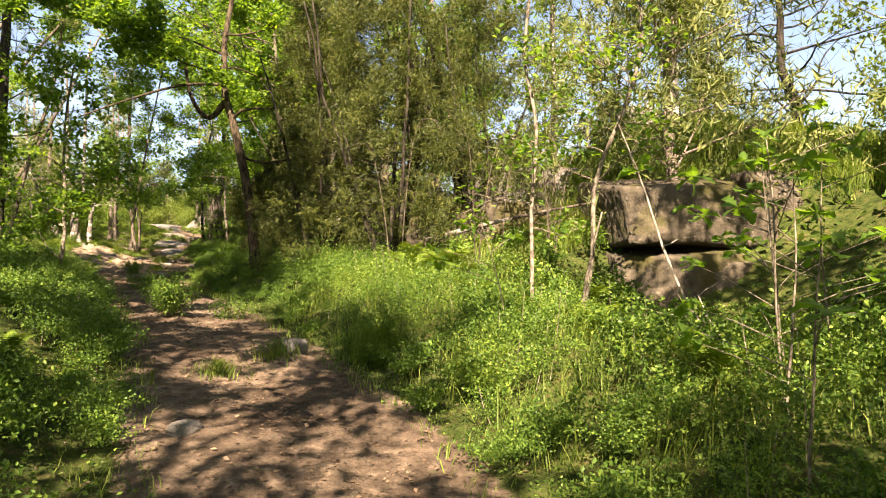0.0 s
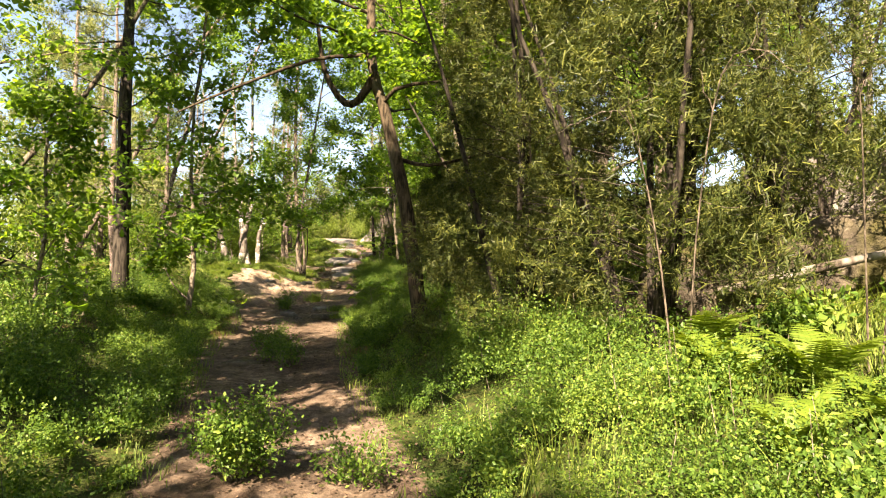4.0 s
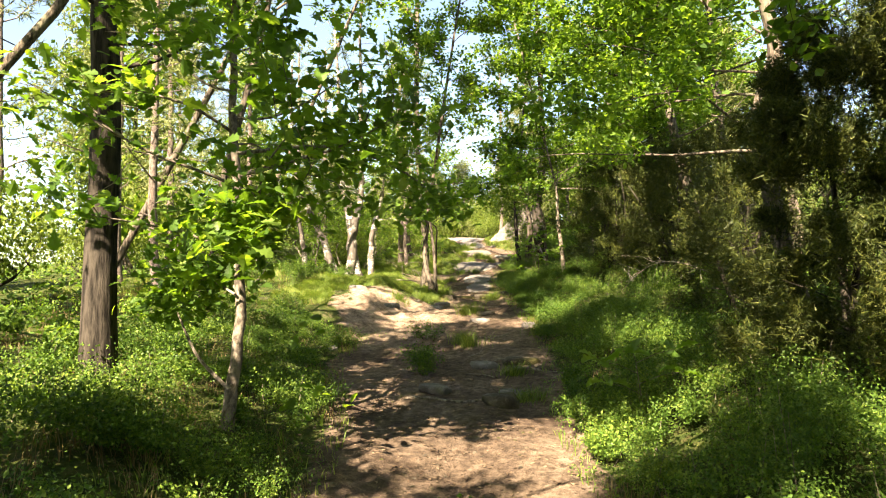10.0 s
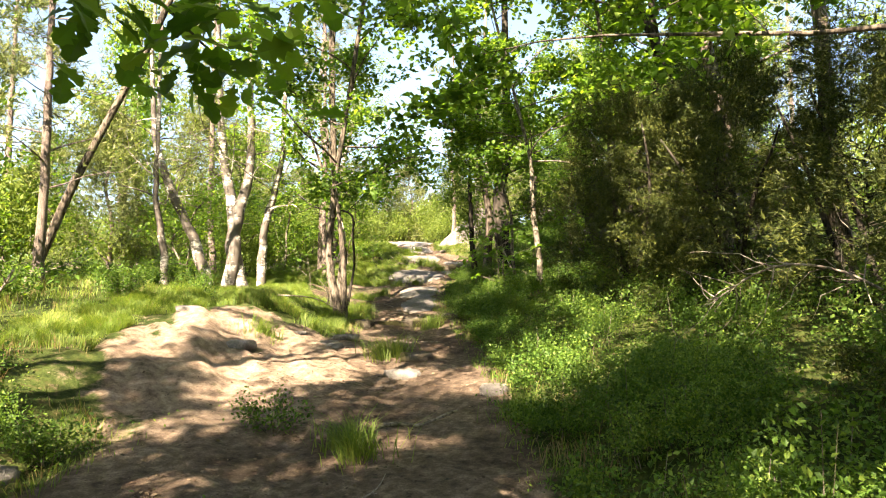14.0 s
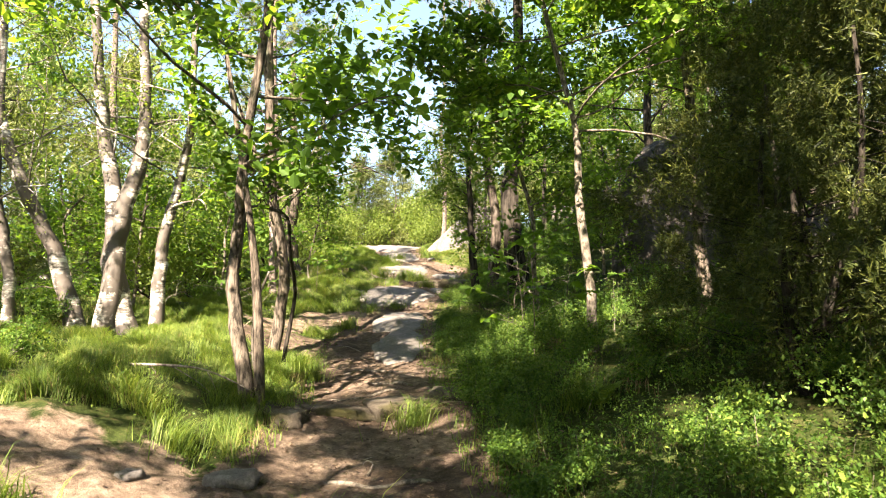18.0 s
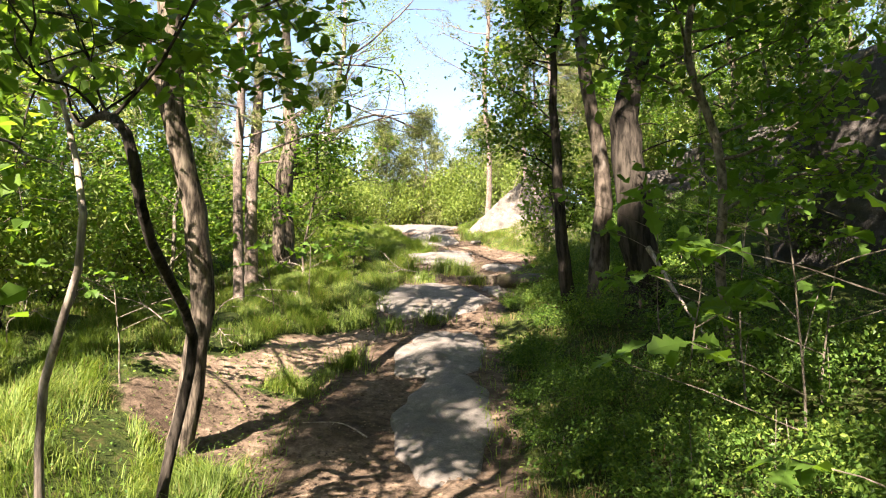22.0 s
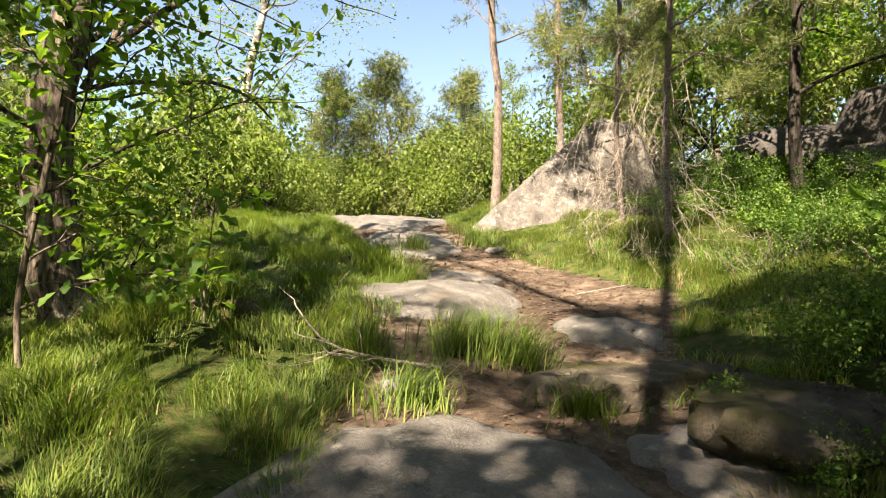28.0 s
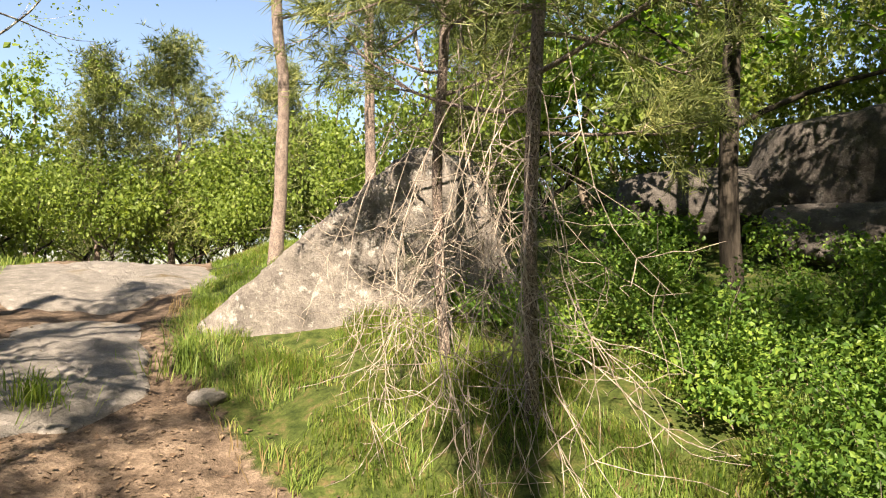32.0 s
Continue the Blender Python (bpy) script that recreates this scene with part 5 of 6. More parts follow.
def berries(name, count, near, far, size, seed, label, each=420):
    rng = np.random.default_rng(seed)
    # each shrub is a dome of leaves on thin stems
    n = count // each
    u, off = rng.uniform(-1, 50, n * 14), rng.uniform(-8, 9, n * 14)
    vc, w = np.interp(u, PATH_U, PATH_V), np.interp(u, PATH_U, PATH_W)
    x, y = to_xy(u, off + vc)
    edge = np.abs(off) - w
    lump = waves(x, y, 1.1) + 0.6 * waves(y, x, 2.7)
    ok = berry_zone(u, off, w) & (edge > near) & (edge < far) & (rng.uniform(0, 1, len(u)) < 0.8 + 0.4 * lump)
    x, y, edge, lump = (a[ok][:n] for a in (x, y, edge, lump))
    n = len(x)
    tall = np.clip(0.4 + 0.2 * lump + rng.normal(0, 0.07, n), 0.16, 0.75) * np.clip(0.55 + edge * 0.7, 0.45, 1)
    wide = tall * rng.uniform(0.65, 1.0, n)
    k = np.repeat(np.arange(n), each)
    m = len(k)
    # shoots fan out from the root, with leaves up to their tips
    lean, az = rng.uniform(0, 1, (n, 26)) ** 0.6, rng.uniform(0, 2 * math.pi, (n, 26))
    long = rng.uniform(0.7, 1.15, (n, 26))
    j, g = rng.integers(0, 26, m), rng.uniform(0.25, 1.04, m) ** 0.8
    out = lean[k, j] * wide[k] * (0.45 * g + 0.75 * g * g) * long[k, j]
    jit = rng.normal(0, 1, (m, 3)) * (0.55 * size + 0.02)
    px, py = x[k] + np.cos(az[k, j]) * out + jit[:, 0], y[k] + np.sin(az[k, j]) * out + jit[:, 1]
    pz = height(px, py) + 0.02 + tall[k] * long[k, j] * g * (1 - 0.45 * lean[k, j] ** 2 * g) + 0.6 * np.abs(jit[:, 2])
    s = Soup()
    scatter(s, SMALL_LEAF, np.stack([px, py, pz], -1), turned(rng, m, 0.75), size * (0.75 + 0.6 * rng.uniform(0, 1, n) ** 2)[k] * rng.uniform(0.6, 1.25, m))
    tagged(part(name, s, BERRY_LEAF), label, "shrub", kind="stuff")
    s = Soup()
    for i in range(0, n, 2):
        a = rng.uniform(0, 6.28)
        z = float(height(x[i], y[i]))
        p = np.array([(x[i], y[i], z), (x[i] + 0.06 * math.cos(a), y[i] + 0.06 * math.sin(a), z + tall[i] * 0.5), (x[i] + 0.1 * math.cos(a), y[i] + 0.1 * math.sin(a), z + tall[i] * 1.05)])
        tube(s, p, (0.004, 0.003, 0.0015), 3)
    tagged(part("shrub_stems", s, SAPLING_BARK), "thin brown stems of low shrubs", "shrub", kind="stuff")


berries("bilberry_undergrowth", 600000, 0.0, 1.4, 0.027, 1, "knee-high bright green bilberry shrubs along the path", 800)
berries("bilberry_undergrowth", 330000, 1.3, 3.0, 0.035, 3, "knee-high green bilberry shrubs behind those at the path")
berries("bilberry_undergrowth", 110000, 2.7, 6.0, 0.065, 2, "bilberry shrubs farther from the path")


def blades(rng, x, y, tall, lean=0.5, width=0.006):
    """Curved blades of grass."""
    n = len(x)
    az = 4.5 * waves(x, y, 1.3) + 2.5 * waves(y, x, 3.9) + rng.normal(0, 0.9, n)
    out = tall * lean * rng.uniform(0.2, 1.3, n)
    dx, dy = np.cos(az), np.sin(az)
    base = np.stack([x, y, height(x, y) - 0.01], -1)
    side = np.stack([-dy, dx, np.zeros(n)], -1) * width * rng.uniform(0.7, 1.3, n)[:, None]
    mid = base + np.stack([dx * out * 0.35, dy * out * 0.35, tall * 0.62], -1)
    tip = base + np.stack([dx * out, dy * out, tall * rng.uniform(0.75, 1.0, n)], -1)
    v = np.stack([base - side, base + side, mid + side * 0.8, mid - side * 0.8, tip], 1)
    b = np.arange(n)[:, None] * 5
    return v, np.array([[0, 1, 2, 3]]) + b, np.array([[3, 2, 4]]) + b


def grass_field(name, count, test, tall, seed, label, material=None, width=0.006, along=(-1, 62), across=(-9, 8)):
    rng = np.random.default_rng(seed)
    u, off = rng.uniform(*along, count), rng.uniform(*across, count)
    vc, w = np.interp(u, PATH_U, PATH_V), np.interp(u, PATH_U, PATH_W)
    x, y = to_xy(u, off + vc)
    lump = waves(x, y, 1.9) + 0.6 * waves(y, x, 4.3)
    bare = np.exp(-((u - 28.3) / 2.3) ** 2 - ((off + vc + 2.3) / 1.2) ** 2) + side_track(u, off + vc) + trodden_patch(u, off + vc)
    ok = test(u, off, w, lump) & (rng.uniform(0, 1, count) < 0.5 + 0.75 * lump) & (bare < 0.25)
    x, y, lump = x[ok], y[ok], lump[ok]
    s = Soup()
    s.add(*blades(rng, x, y, tall * np.clip(1 + 0.45 * lump, 0.4, 1.8) * rng.uniform(0.5, 1.25, len(x)), 0.95, width))
    tagged(part(name, s, material or GRASS), label, "grass", kind="stuff")


grass_field("grass", 460000, lambda u, o, w, l: o < -w - 0.2 * l, 0.15, 5, "tufted light green grass beside the path", None, 0.003, (27, 52), (-4.5, -0.3))
grass_field("grass", 130000, lambda u, o, w, l: (o < -4.4) | ((u > 51) & (o < -w)), 0.15, 17, "grass farther from the path", None, 0.0055, (27, 60), (-9, -0.3))
grass_field("grass", 150000, lambda u, o, w, l: (o > w + 0.1 + 0.3 * l) & (l > -0.35), 0.115, 15, "short worn grass between the path and the boulder", None, 0.003, (41, 52), (0.3, 3.7))
grass_field("grass", 110000, lambda u, o, w, l: (o > 4.5) & ((u > 9.6) | (o > 8.6)), 0.3, 18, "long grass on the hillside above the rock face", None, 0.008, (4, 17), (4.5, 13))
grass_field("grass", 60000, lambda u, o, w, l: o > w + 0.1, 0.1, 16, "short grass under the pines", None, 0.005, (52, 60), (0.3, 5))
grass_field("grass", 330000, lambda u, o, w, l: (o > w + 0.3) & (o < 5.3) & (u < 10.5), 0.34, 6, "tall grass among the bilberries", None, 0.004)
grass_field("dry_grass", 420000, lambda u, o, w, l: ((o < -w) & (u > 15) & (u < 45) & (l > 0.05)) | ((o > w) & (o < 2.5) & (u > 15) & (l > 0.35)) | ((o > w) & (o < 4) & (u > 43) & (u < 50) & (l > -0.35)) | ((o < -1.6) & (o > -5) & (u > 36) & (u < 46) & (l > -0.25)), 0.13, 7, "straw-coloured dry grass", DRY_GRASS, 0.0025)
grass_field("grass", 330000, lambda u, o, w, l: (np.abs(o) > w - 0.15) & (np.abs(o) < w + 1.3) & (u < 43), 0.1, 8, "short grass at the edges of the path", None, 0.0035)


def low_plants(count, seed):
    """Small leaves of creeping plants and moss tips over the forest floor."""
    rng = np.random.default_rng(seed)
    u, off = rng.uniform(-1, 39, count), rng.normal(0, 3.6, count)
    w = np.interp(u, PATH_U, PATH_W)
    x, y = to_xy(u, off + np.interp(u, PATH_U, PATH_V))
    bare = np.exp(-((u - 28.3) / 2.3) ** 2 - ((off + 2.0) / 1.2) ** 2)
    ok = (np.abs(off) > w - 0.05 + 0.25 * waves(x, y, 2.3)) & (bare < 0.3)
    x, y = x[ok], y[ok]
    s = Soup()
    scatter(s, SMALL_LEAF, np.stack([x, y, height(x, y) + rng.uniform(0.005, 0.09, len(x))], -1), turned(rng, len(x), 0.5), rng.uniform(0.018, 0.036, len(x)))
    tagged(part("ground_cover", s, BERRY_LEAF), "low green creeping plants on the forest floor", "plants", kind="stuff")


low_plants(120000, 9)


def woodland_floor(count, seed):
    """Coarse leaves of shrubs and herbs away from the path."""
    rng = np.random.default_rng(seed)
    u, off = rng.uniform(-14, 74, count), rng.uniform(-27, 24, count)
    x, y = to_xy(u, off + np.interp(u, PATH_U, PATH_V))
    lump = waves(x, y, 0.45) + 0.7 * waves(y, x, 1.3)
    ok = ((off < -5.5) | (off > 6.0) | (u < -2)) & (np.abs(off) > 1.5) & (rng.uniform(0, 1, count) < 0.55 + 0.5 * lump)
    x, y, lump = x[ok], y[ok], lump[ok]
    z = height(x, y) + rng.uniform(0.02, 1, len(x)) * (0.22 + 0.16 * lump)
    s = Soup()
    scatter(s, SMALL_LEAF, np.stack([x, y, z], -1), turned(rng, len(x), 0.55), rng.uniform(0.09, 0.19, len(x)))
    tagged(part("woodland_undergrowth", s, BERRY_LEAF), "low green undergrowth between the farther trees", "plants", kind="stuff")


woodland_floor(130000, 19)


# ---- plants that can be counted ----
def fern(x, y, size, seed, fronds=7):
    """A fern: arching fronds, each with its rows of leaflets."""
    rng = np.random.default_rng(seed)
    root = thing("fern", x, y, "bright green fern with arching fronds", "fern", "ferns", 0.02)
    for i in range(fronds):
        a = i * 2 * math.pi / fronds + rng.uniform(-0.4, 0.4)
        length = size * rng.uniform(0.75, 1.1)
        t = np.linspace(0, 1, 12)
        out, up = length * (0.2 * t + 0.5 * t * t), length * (1.15 * t - 0.42 * t ** 2.5)
        line = np.stack([out * math.cos(a), out * math.sin(a), up], -1)
        s = Soup()
        tube(s, line, np.linspace(0.005, 0.0015, 12), 4)
        n = 21
        g = np.linspace(0.2, 0.98, n)
        spine = np.stack([np.interp(g, t, line[:, k]) for k in range(3)], -1)
        wide = 0.23 * length * np.sin(np.clip(1.15 - g, 0.06, 1) * math.pi * 0.62)
        d = np.gradient(spine, axis=0)
        d /= np.linalg.norm(d, axis=1, keepdims=True)
        side = np.cross(d, (0, 0, 1.0))
        side /= np.linalg.norm(side, axis=1, keepdims=True)
        for sign in (-1, 1):
            x_axis = sign * side + d * 0.35 + rng.normal(0, 0.06, (n, 3))
            x_axis /= np.linalg.norm(x_axis, axis=1, keepdims=True)
            z_axis = np.cross(x_axis, d * sign)
            z_axis /= np.linalg.norm(z_axis, axis=1, keepdims=True)
            m = np.stack([x_axis, np.cross(z_axis, x_axis), z_axis], -1)
            scatter(s, FROND_LEAF, spine, m, wide)
        part("frond", s, FERN_LEAF, root)
    return root


FROND_LEAF = strip_leaf(((0, 0.09, 0), (0.2, 0.125, 0), (0.3, 0.075, 0), (0.45, 0.11, 0), (0.55, 0.06, 0), (0.7, 0.08, -0.02), (1, 0.012, -0.08)))


def grass_tuft(x, y, tall, seed, n=130, label="tuft of long green grass", spread=0.13):
    rng = np.random.default_rng(seed)
    r, a = spread * np.abs(rng.normal(0, 0.75, n)), rng.uniform(0, 6.28, n)
    px, py = x + r * np.cos(a), y + r * np.sin(a)
    v, q, t = blades(rng, px, py, tall * rng.uniform(0.35, 1.15, n), 1.15, 0.0038)
    base = np.array([x, y, float(height(x, y))])
    ob = part("grass_tuft", Soup().add(v - base, q, t), GRASS)
    ob.matrix_basis = pose(*base)
    return tagged(ob, label, "grass", "grass tufts")


def berry_bush(x, y, tall, wide, seed, leaves=1500, label="small bilberry bush with fresh leaves", size=0.034, sink=0.02):
    """A low shrub: stems and a dome of small leaves."""
    rng = np.random.default_rng(seed)
    root = thing("bilberry_bush", x, y, label, "shrub", "bilberry bushes", sink)
    tops = []
    for _ in range(int(9 + 10 * wide)):
        a, k = rng.uniform(0, 6.28), rng.uniform(0.05, 1.0) ** 0.7
        line = wander(rng, (0.05 * math.cos(a), 0.05 * math.sin(a), 0), (k * wide / tall * math.cos(a), k * wide / tall * math.sin(a), 0.8), math.hypot(tall, k * wide) * rng.uniform(0.75, 1.05), 6, 0.18, 0.04)
        s = Soup()
        tube(s, line, np.linspace(0.005, 0.0015, 7), 4)
        part("stem", s, SAPLING_BARK, root)
        tops += list(line[2:]) + list((line[2:-1] + line[3:]) / 2)
    tops = np.array(tops)
    k = rng.integers(0, len(tops), leaves)
    p = tops[k] + rng.normal(0, 0.04 + 0.03 * wide, (leaves, 3))
    p[:, 2] = np.maximum(p[:, 2], 0.02)
    s = Soup()
    scatter(s, SMALL_LEAF, p, turned(rng, leaves, 0.75), size * rng.uniform(0.6, 1.25, leaves))
    part("foliage", s, BERRY_LEAF, root)
    return root


def seedling(x, y, tall, seed, whorls=4, leaf=0.17, label="oak seedling with broad pale green leaves", reach=0.3):
    """A young oak shoot: every leaf a part."""
    rng = np.random.default_rng(seed)
    root = thing("oak_seedling", x, y, label, "seedling", "oak seedlings", 0.02)
    line = wander(rng, (0, 0, 0), (rng.normal(0, 0.1), rng.normal(0, 0.1), 1), tall, 8, 0.08)
    s = Soup()
    tube(s, line, np.linspace(0.009, 0.003, 9), 6)
    part("stem", s, SAPLING_BARK, root, soft=True)
    shared = [Soup().add(LOBED_LEAF[0] * (1, 1, k), LOBED_LEAF[1]).mesh("leaf", OAK_LEAF) for k in (1.0, -1.5, 2.2)]
    for w in range(whorls):
        p = line[8 - w] if w < 7 else line[2]
        n = rng.integers(5, 8)
        twig = []
        if w:
            a = rng.uniform(0, 6.28)
            end = p + np.array([math.cos(a), math.sin(a), 0.35]) * reach * rng.uniform(0.6, 1.2)
            s = Soup()
            tube(s, np.array([p, (p + end) / 2 + (0, 0, 0.02), end]), (0.004, 0.003, 0.002), 5)
            part("twig", s, SAPLING_BARK, root)
            p = end
        for i in range(n):
            ob = new("leaf", shared[rng.integers(0, 3)])
            ob.parent = root
            k = leaf * rng.uniform(0.7, 1.1)
            ob.matrix_basis = Matrix.LocRotScale(Vector(p), Euler((rng.normal(0, 0.3), rng.normal(0.1, 0.35), i * 6.28 / n + rng.normal(0, 0.3))), (k, k, k))
    return root


def dead_branch(points, r, seed, label="fallen grey dead branch", twigs=8, name="dead_branch", spread=0.5, ground=True, wood=None):
    """A bare branch with side twigs; points are (x, y, height above ground)."""
    rng = np.random.default_rng(seed)
    p = np.array([(x, y, float(height(x, y)) + z) if ground else (x, y, z) for x, y, z in points])
    base = p[0].copy()
    p = smooth_line(p - base, 12)
    s = Soup()
    tube(s, p, np.linspace(r, r * 0.3, 12), 8, 0.08, rng)
    wood = wood or DEAD_WOOD
    root = part(name, s, wood, soft=True)
    root.matrix_basis = pose(*base)
    tagged(root, label, "branch", "dead branches")
    for _ in range(twigs):
        k = rng.integers(2, 11)
        d = (p[k] - p[k - 1]) / np.linalg.norm(p[k] - p[k - 1]) + rng.normal(0, 0.7, 3)
        s = Soup()
        tube(s, wander(rng, p[k], d, spread * rng.uniform(0.4, 1.1), 5, 0.5), np.linspace(max(0.0025, r * 0.4), 0.0012, 6), 4)
        part("twig", s, wood, root)
    return root


for i, (x, y, tall, wide, n) in enumerate(((-3.8, 9.35, 0.55, 0.42, 4200), (-5.65, 13.46, 0.35, 0.2, 900), (-6.1, 13.9, 0.3, 0.22, 900), (-6.25, 14.7, 0.26, 0.2, 800), (-9.66, 20.92, 0.42, 0.28, 1500), (-9.95, 21.44, 0.36, 0.2, 900), (-7.06, 15.8, 0.28, 0.2, 700), (-3.0, 9.6, 0.3, 0.3, 1000), (-6.9, 15.1, 0.3, 0.25, 900),
                                        (-10.9, 23.6, 0.3, 0.3, 900), (-11.9, 22.3, 0.34, 0.32, 1100), (-13.2, 22.6, 0.4, 0.4, 1300))):
    berry_bush(x, y, tall, wide, 200 + i, n)
# low shrubs and saplings in the wood beside the path
rg = np.random.default_rng(41)
for i in range(15):
    u = 29.5 + 0.85 * i
    v = -0.4 - rg.uniform(2.9, 6.5)
    berry_bush(*to_xy(u, v), rg.uniform(0.3, 0.55), rg.uniform(0.3, 0.5), 260 + i, 1300, "low leafy shrub among the grass", 0.042)
for i in range(16):
    u, v = rg.uniform(43.2, 45.6), rg.uniform(2.3, 4.2)
    berry_bush(*to_xy(u, v), rg.uniform(0.22, 0.42), rg.uniform(0.35, 0.6), 300 + i, 420, "low twiggy shrub with sparse yellow-green leaves", 0.024)
# tall bushes by the outcrop
for i, (x, y, tall, wide) in enumerate(((-13.9, 44.6, 0.65, 0.6), (-13.2, 43.9, 0.75, 0.7), (-12.4, 43.5, 0.8, 0.75), (-12.9, 45.0, 0.85, 0.7), (-11.8, 44.4, 0.9, 0.8), (-11.3, 43.3, 0.85, 0.8), (-13.7, 43.2, 0.5, 0.55), (-12.2, 42.6, 0.65, 0.6), (-11.0, 45.2, 0.95, 0.8), (-14.2, 45.6, 0.75, 0.6))):
    berry_bush(x, y, 0.8 * tall, wide, 230 + i, 7500, "waist-high leafy bush in full sun", 0.031)
for i, (x, y, tall) in enumerate(((-9.94, 23.26, 0.3), (-10.1, 23.5, 0.26), (-11.41, 26.8, 0.3), (-11.3, 27.0, 0.34), (-11.73, 29.45, 0.3), (-16.44, 40.59, 0.34), (-16.01, 40.72, 0.32), (-16.92, 40.21, 0.34), (-16.2, 40.65, 0.36), (-16.42, 39.7, 0.28), (-15.51, 40.03, 0.24), (-17.43, 42.35, 0.36), (-17.7, 42.6, 0.34), (-18.17, 43.61, 0.3),
                                  (-15.68, 36.86, 0.24), (-15.42, 37.63, 0.22), (-16.23, 36.83, 0.24), (-14.17, 31.48, 0.36), (-13.9, 31.3, 0.3), (-15.44, 35.32, 0.26), (-0.86, 6.97, 0.55), (-0.7, 6.9, 0.5), (-12.88, 26.2, 0.24), (-13.08, 27.84, 0.28), (-14.59, 32.18, 0.28), (-18.19, 44.61, 0.3), (-17.6, 45.48, 0.34), (-18.06, 42.96, 0.36), (-18.14, 40.5, 0.36),
                                  (-10.6, 28.9, 0.34), (-10.2, 29.6, 0.36), (-9.0, 24.6, 0.3), (-8.5, 21.4, 0.22), (-7.9, 20.1, 0.2), (-1.7, 7.0, 0.22), (-2.1, 6.3, 0.16))):
    grass_tuft(x, y, tall, 300 + i, 260, spread=0.2)
for i, (x, y, s) in enumerate(((-0.45, 10.3, 0.65), (-0.3, 9.2, 0.6), (-0.6, 11.0, 0.7), (2.3, 7.6, 0.6), (1.82, 4.41, 0.6), (-10.0, 29.45, 0.4), (-7.81, 11.53, 0.45), (-0.6, 10.7, 0.6), (2.45, 7.2, 0.7), (0.3, 9.6, 0.55), (0.1, 10.2, 0.7), (1.4, 6.6, 0.55), (0.4, 8.4, 0.5), (-3.3, 5.0, 0.5), (2.2, 8.3, 0.7), (1.9, 8.9, 0.6), (3.0, 8.6, 0.75), (3.6, 8.9, 0.7), (2.7, 7.9, 0.6), (4.1, 8.3, 0.7), (-3.6, 4.4, 0.45), (0.9, 7.0, 0.6))):
    fern(x, y, s, 400 + i)
for i, (x, y, tall, leaf) in enumerate(((-17.0, 36.1, 1.0, 0.16), (-16.2, 32.9, 0.9, 0.15), (-6.3, 18.55, 0.75, 0.2), (-13.3, 42.3, 0.75, 0.2), (-17.3, 37.4, 0.85, 0.17), (-12.7, 42.0, 0.8, 0.17), (-18.1, 40.2, 0.9, 0.16), (-7.9, 11.4, 0.5, 0.18), (-11.9, 34.2, 1.6, 0.18), (-11.5, 33.4, 1.6, 0.18), (-11.3, 32.4, 1.45, 0.18), (-12.1, 35.0, 1.6, 0.17), (-11.0, 31.6, 1.4, 0.18), (-11.0, 34.0, 1.5, 0.18), (0.6, 6.2, 1.2, 0.13), (-8.3, 11.9, 0.9, 0.16), (1.75, 3.5, 1.5, 0.13), (2.0, 4.0, 1.7, 0.13), (2.35, 4.6, 1.6, 0.13), (2.6, 5.2, 1.8, 0.14), (1.6, 3.0, 1.2, 0.12), (2.9, 5.0, 1.9, 0.14))):
    seedling(x, y, tall, 500 + i, (7 if tall > 1.3 else 5) if tall > 0.7 else 3, leaf, reach=0.35 if tall < 0.9 else 0.75 if tall > 1.35 else 0.55)

# ---- stones ----
for i, (x, y, sx, sy, sz) in enumerate(((-10.73, 26.0, 0.22, 0.16, 0.12), (-8.65, 22.3, 0.3, 0.22, 0.12), (-9.43, 25.33, 0.2, 0.14, 0.1), (-8.16, 19.85, 0.28, 0.22, 0.14), (-12.13, 26.83, 0.14, 0.12, 0.1), (-12.37, 27.57, 0.2, 0.14, 0.1), (-12.67, 25.52, 0.16, 0.14, 0.12), (-10.94, 26.94, 0.3, 0.2, 0.1), (-13.0, 29.2, 0.5, 0.2, 0.14), (-12.55, 29.6, 0.4, 0.18, 0.14),
                                        (-12.03, 30.05, 0.36, 0.42, 0.17), (-11.6, 30.5, 0.3, 0.3, 0.15), (-18.37, 43.05, 0.35, 0.28, 0.2), (-16.51, 39.94, 0.18, 0.14, 0.09), (-15.45, 40.5, 0.55, 0.4, 0.15), (-14.3, 40.1, 0.95, 0.5, 0.17), (-1.62, 7.37, 0.2, 0.16, 0.13), (-9.18, 21.98, 0.22, 0.16, 0.1), (-9.05, 19.95, 0.2, 0.16, 0.1), (-11.95, 21.9, 0.15, 0.12, 0.09), (-12.27, 26.9, 0.2, 0.12, 0.1),
                                        (-15.1, 24.0, 0.4, 0.25, 0.15), (-8.16, 20.3, 0.2, 0.15, 0.08), (-6.4, 13.5, 0.3, 0.2, 0.1), (-1.72, 4.5, 0.12, 0.1, 0.07), (-2.7, 5.15, 0.14, 0.12, 0.09), (-14.66, 40.6, 0.4, 0.3, 0.2), (-18.1, 40.5, 0.25, 0.2, 0.16), (-13.9, 26.0, 0.16, 0.12, 0.1), (-12.9, 27.2, 0.12, 0.1, 0.08), (-17.2, 45.0, 0.16, 0.14, 0.08))):
    stone(x, y, sx, sy, sz * 0.6, 600 + i, "weathered grey stone half sunk in the path" if sx < 0.35 else "mossy rounded stone half sunk in the ground", SLAB if sx < 0.25 else DARK_ROCK, 0.45 if sx < 0.35 else 0.66, 40 * i, rough=0.13 if sx < 0.35 else 0.2, planes=8 if sx < 0.35 else 6, level=16 if sx < 0.35 else 36)

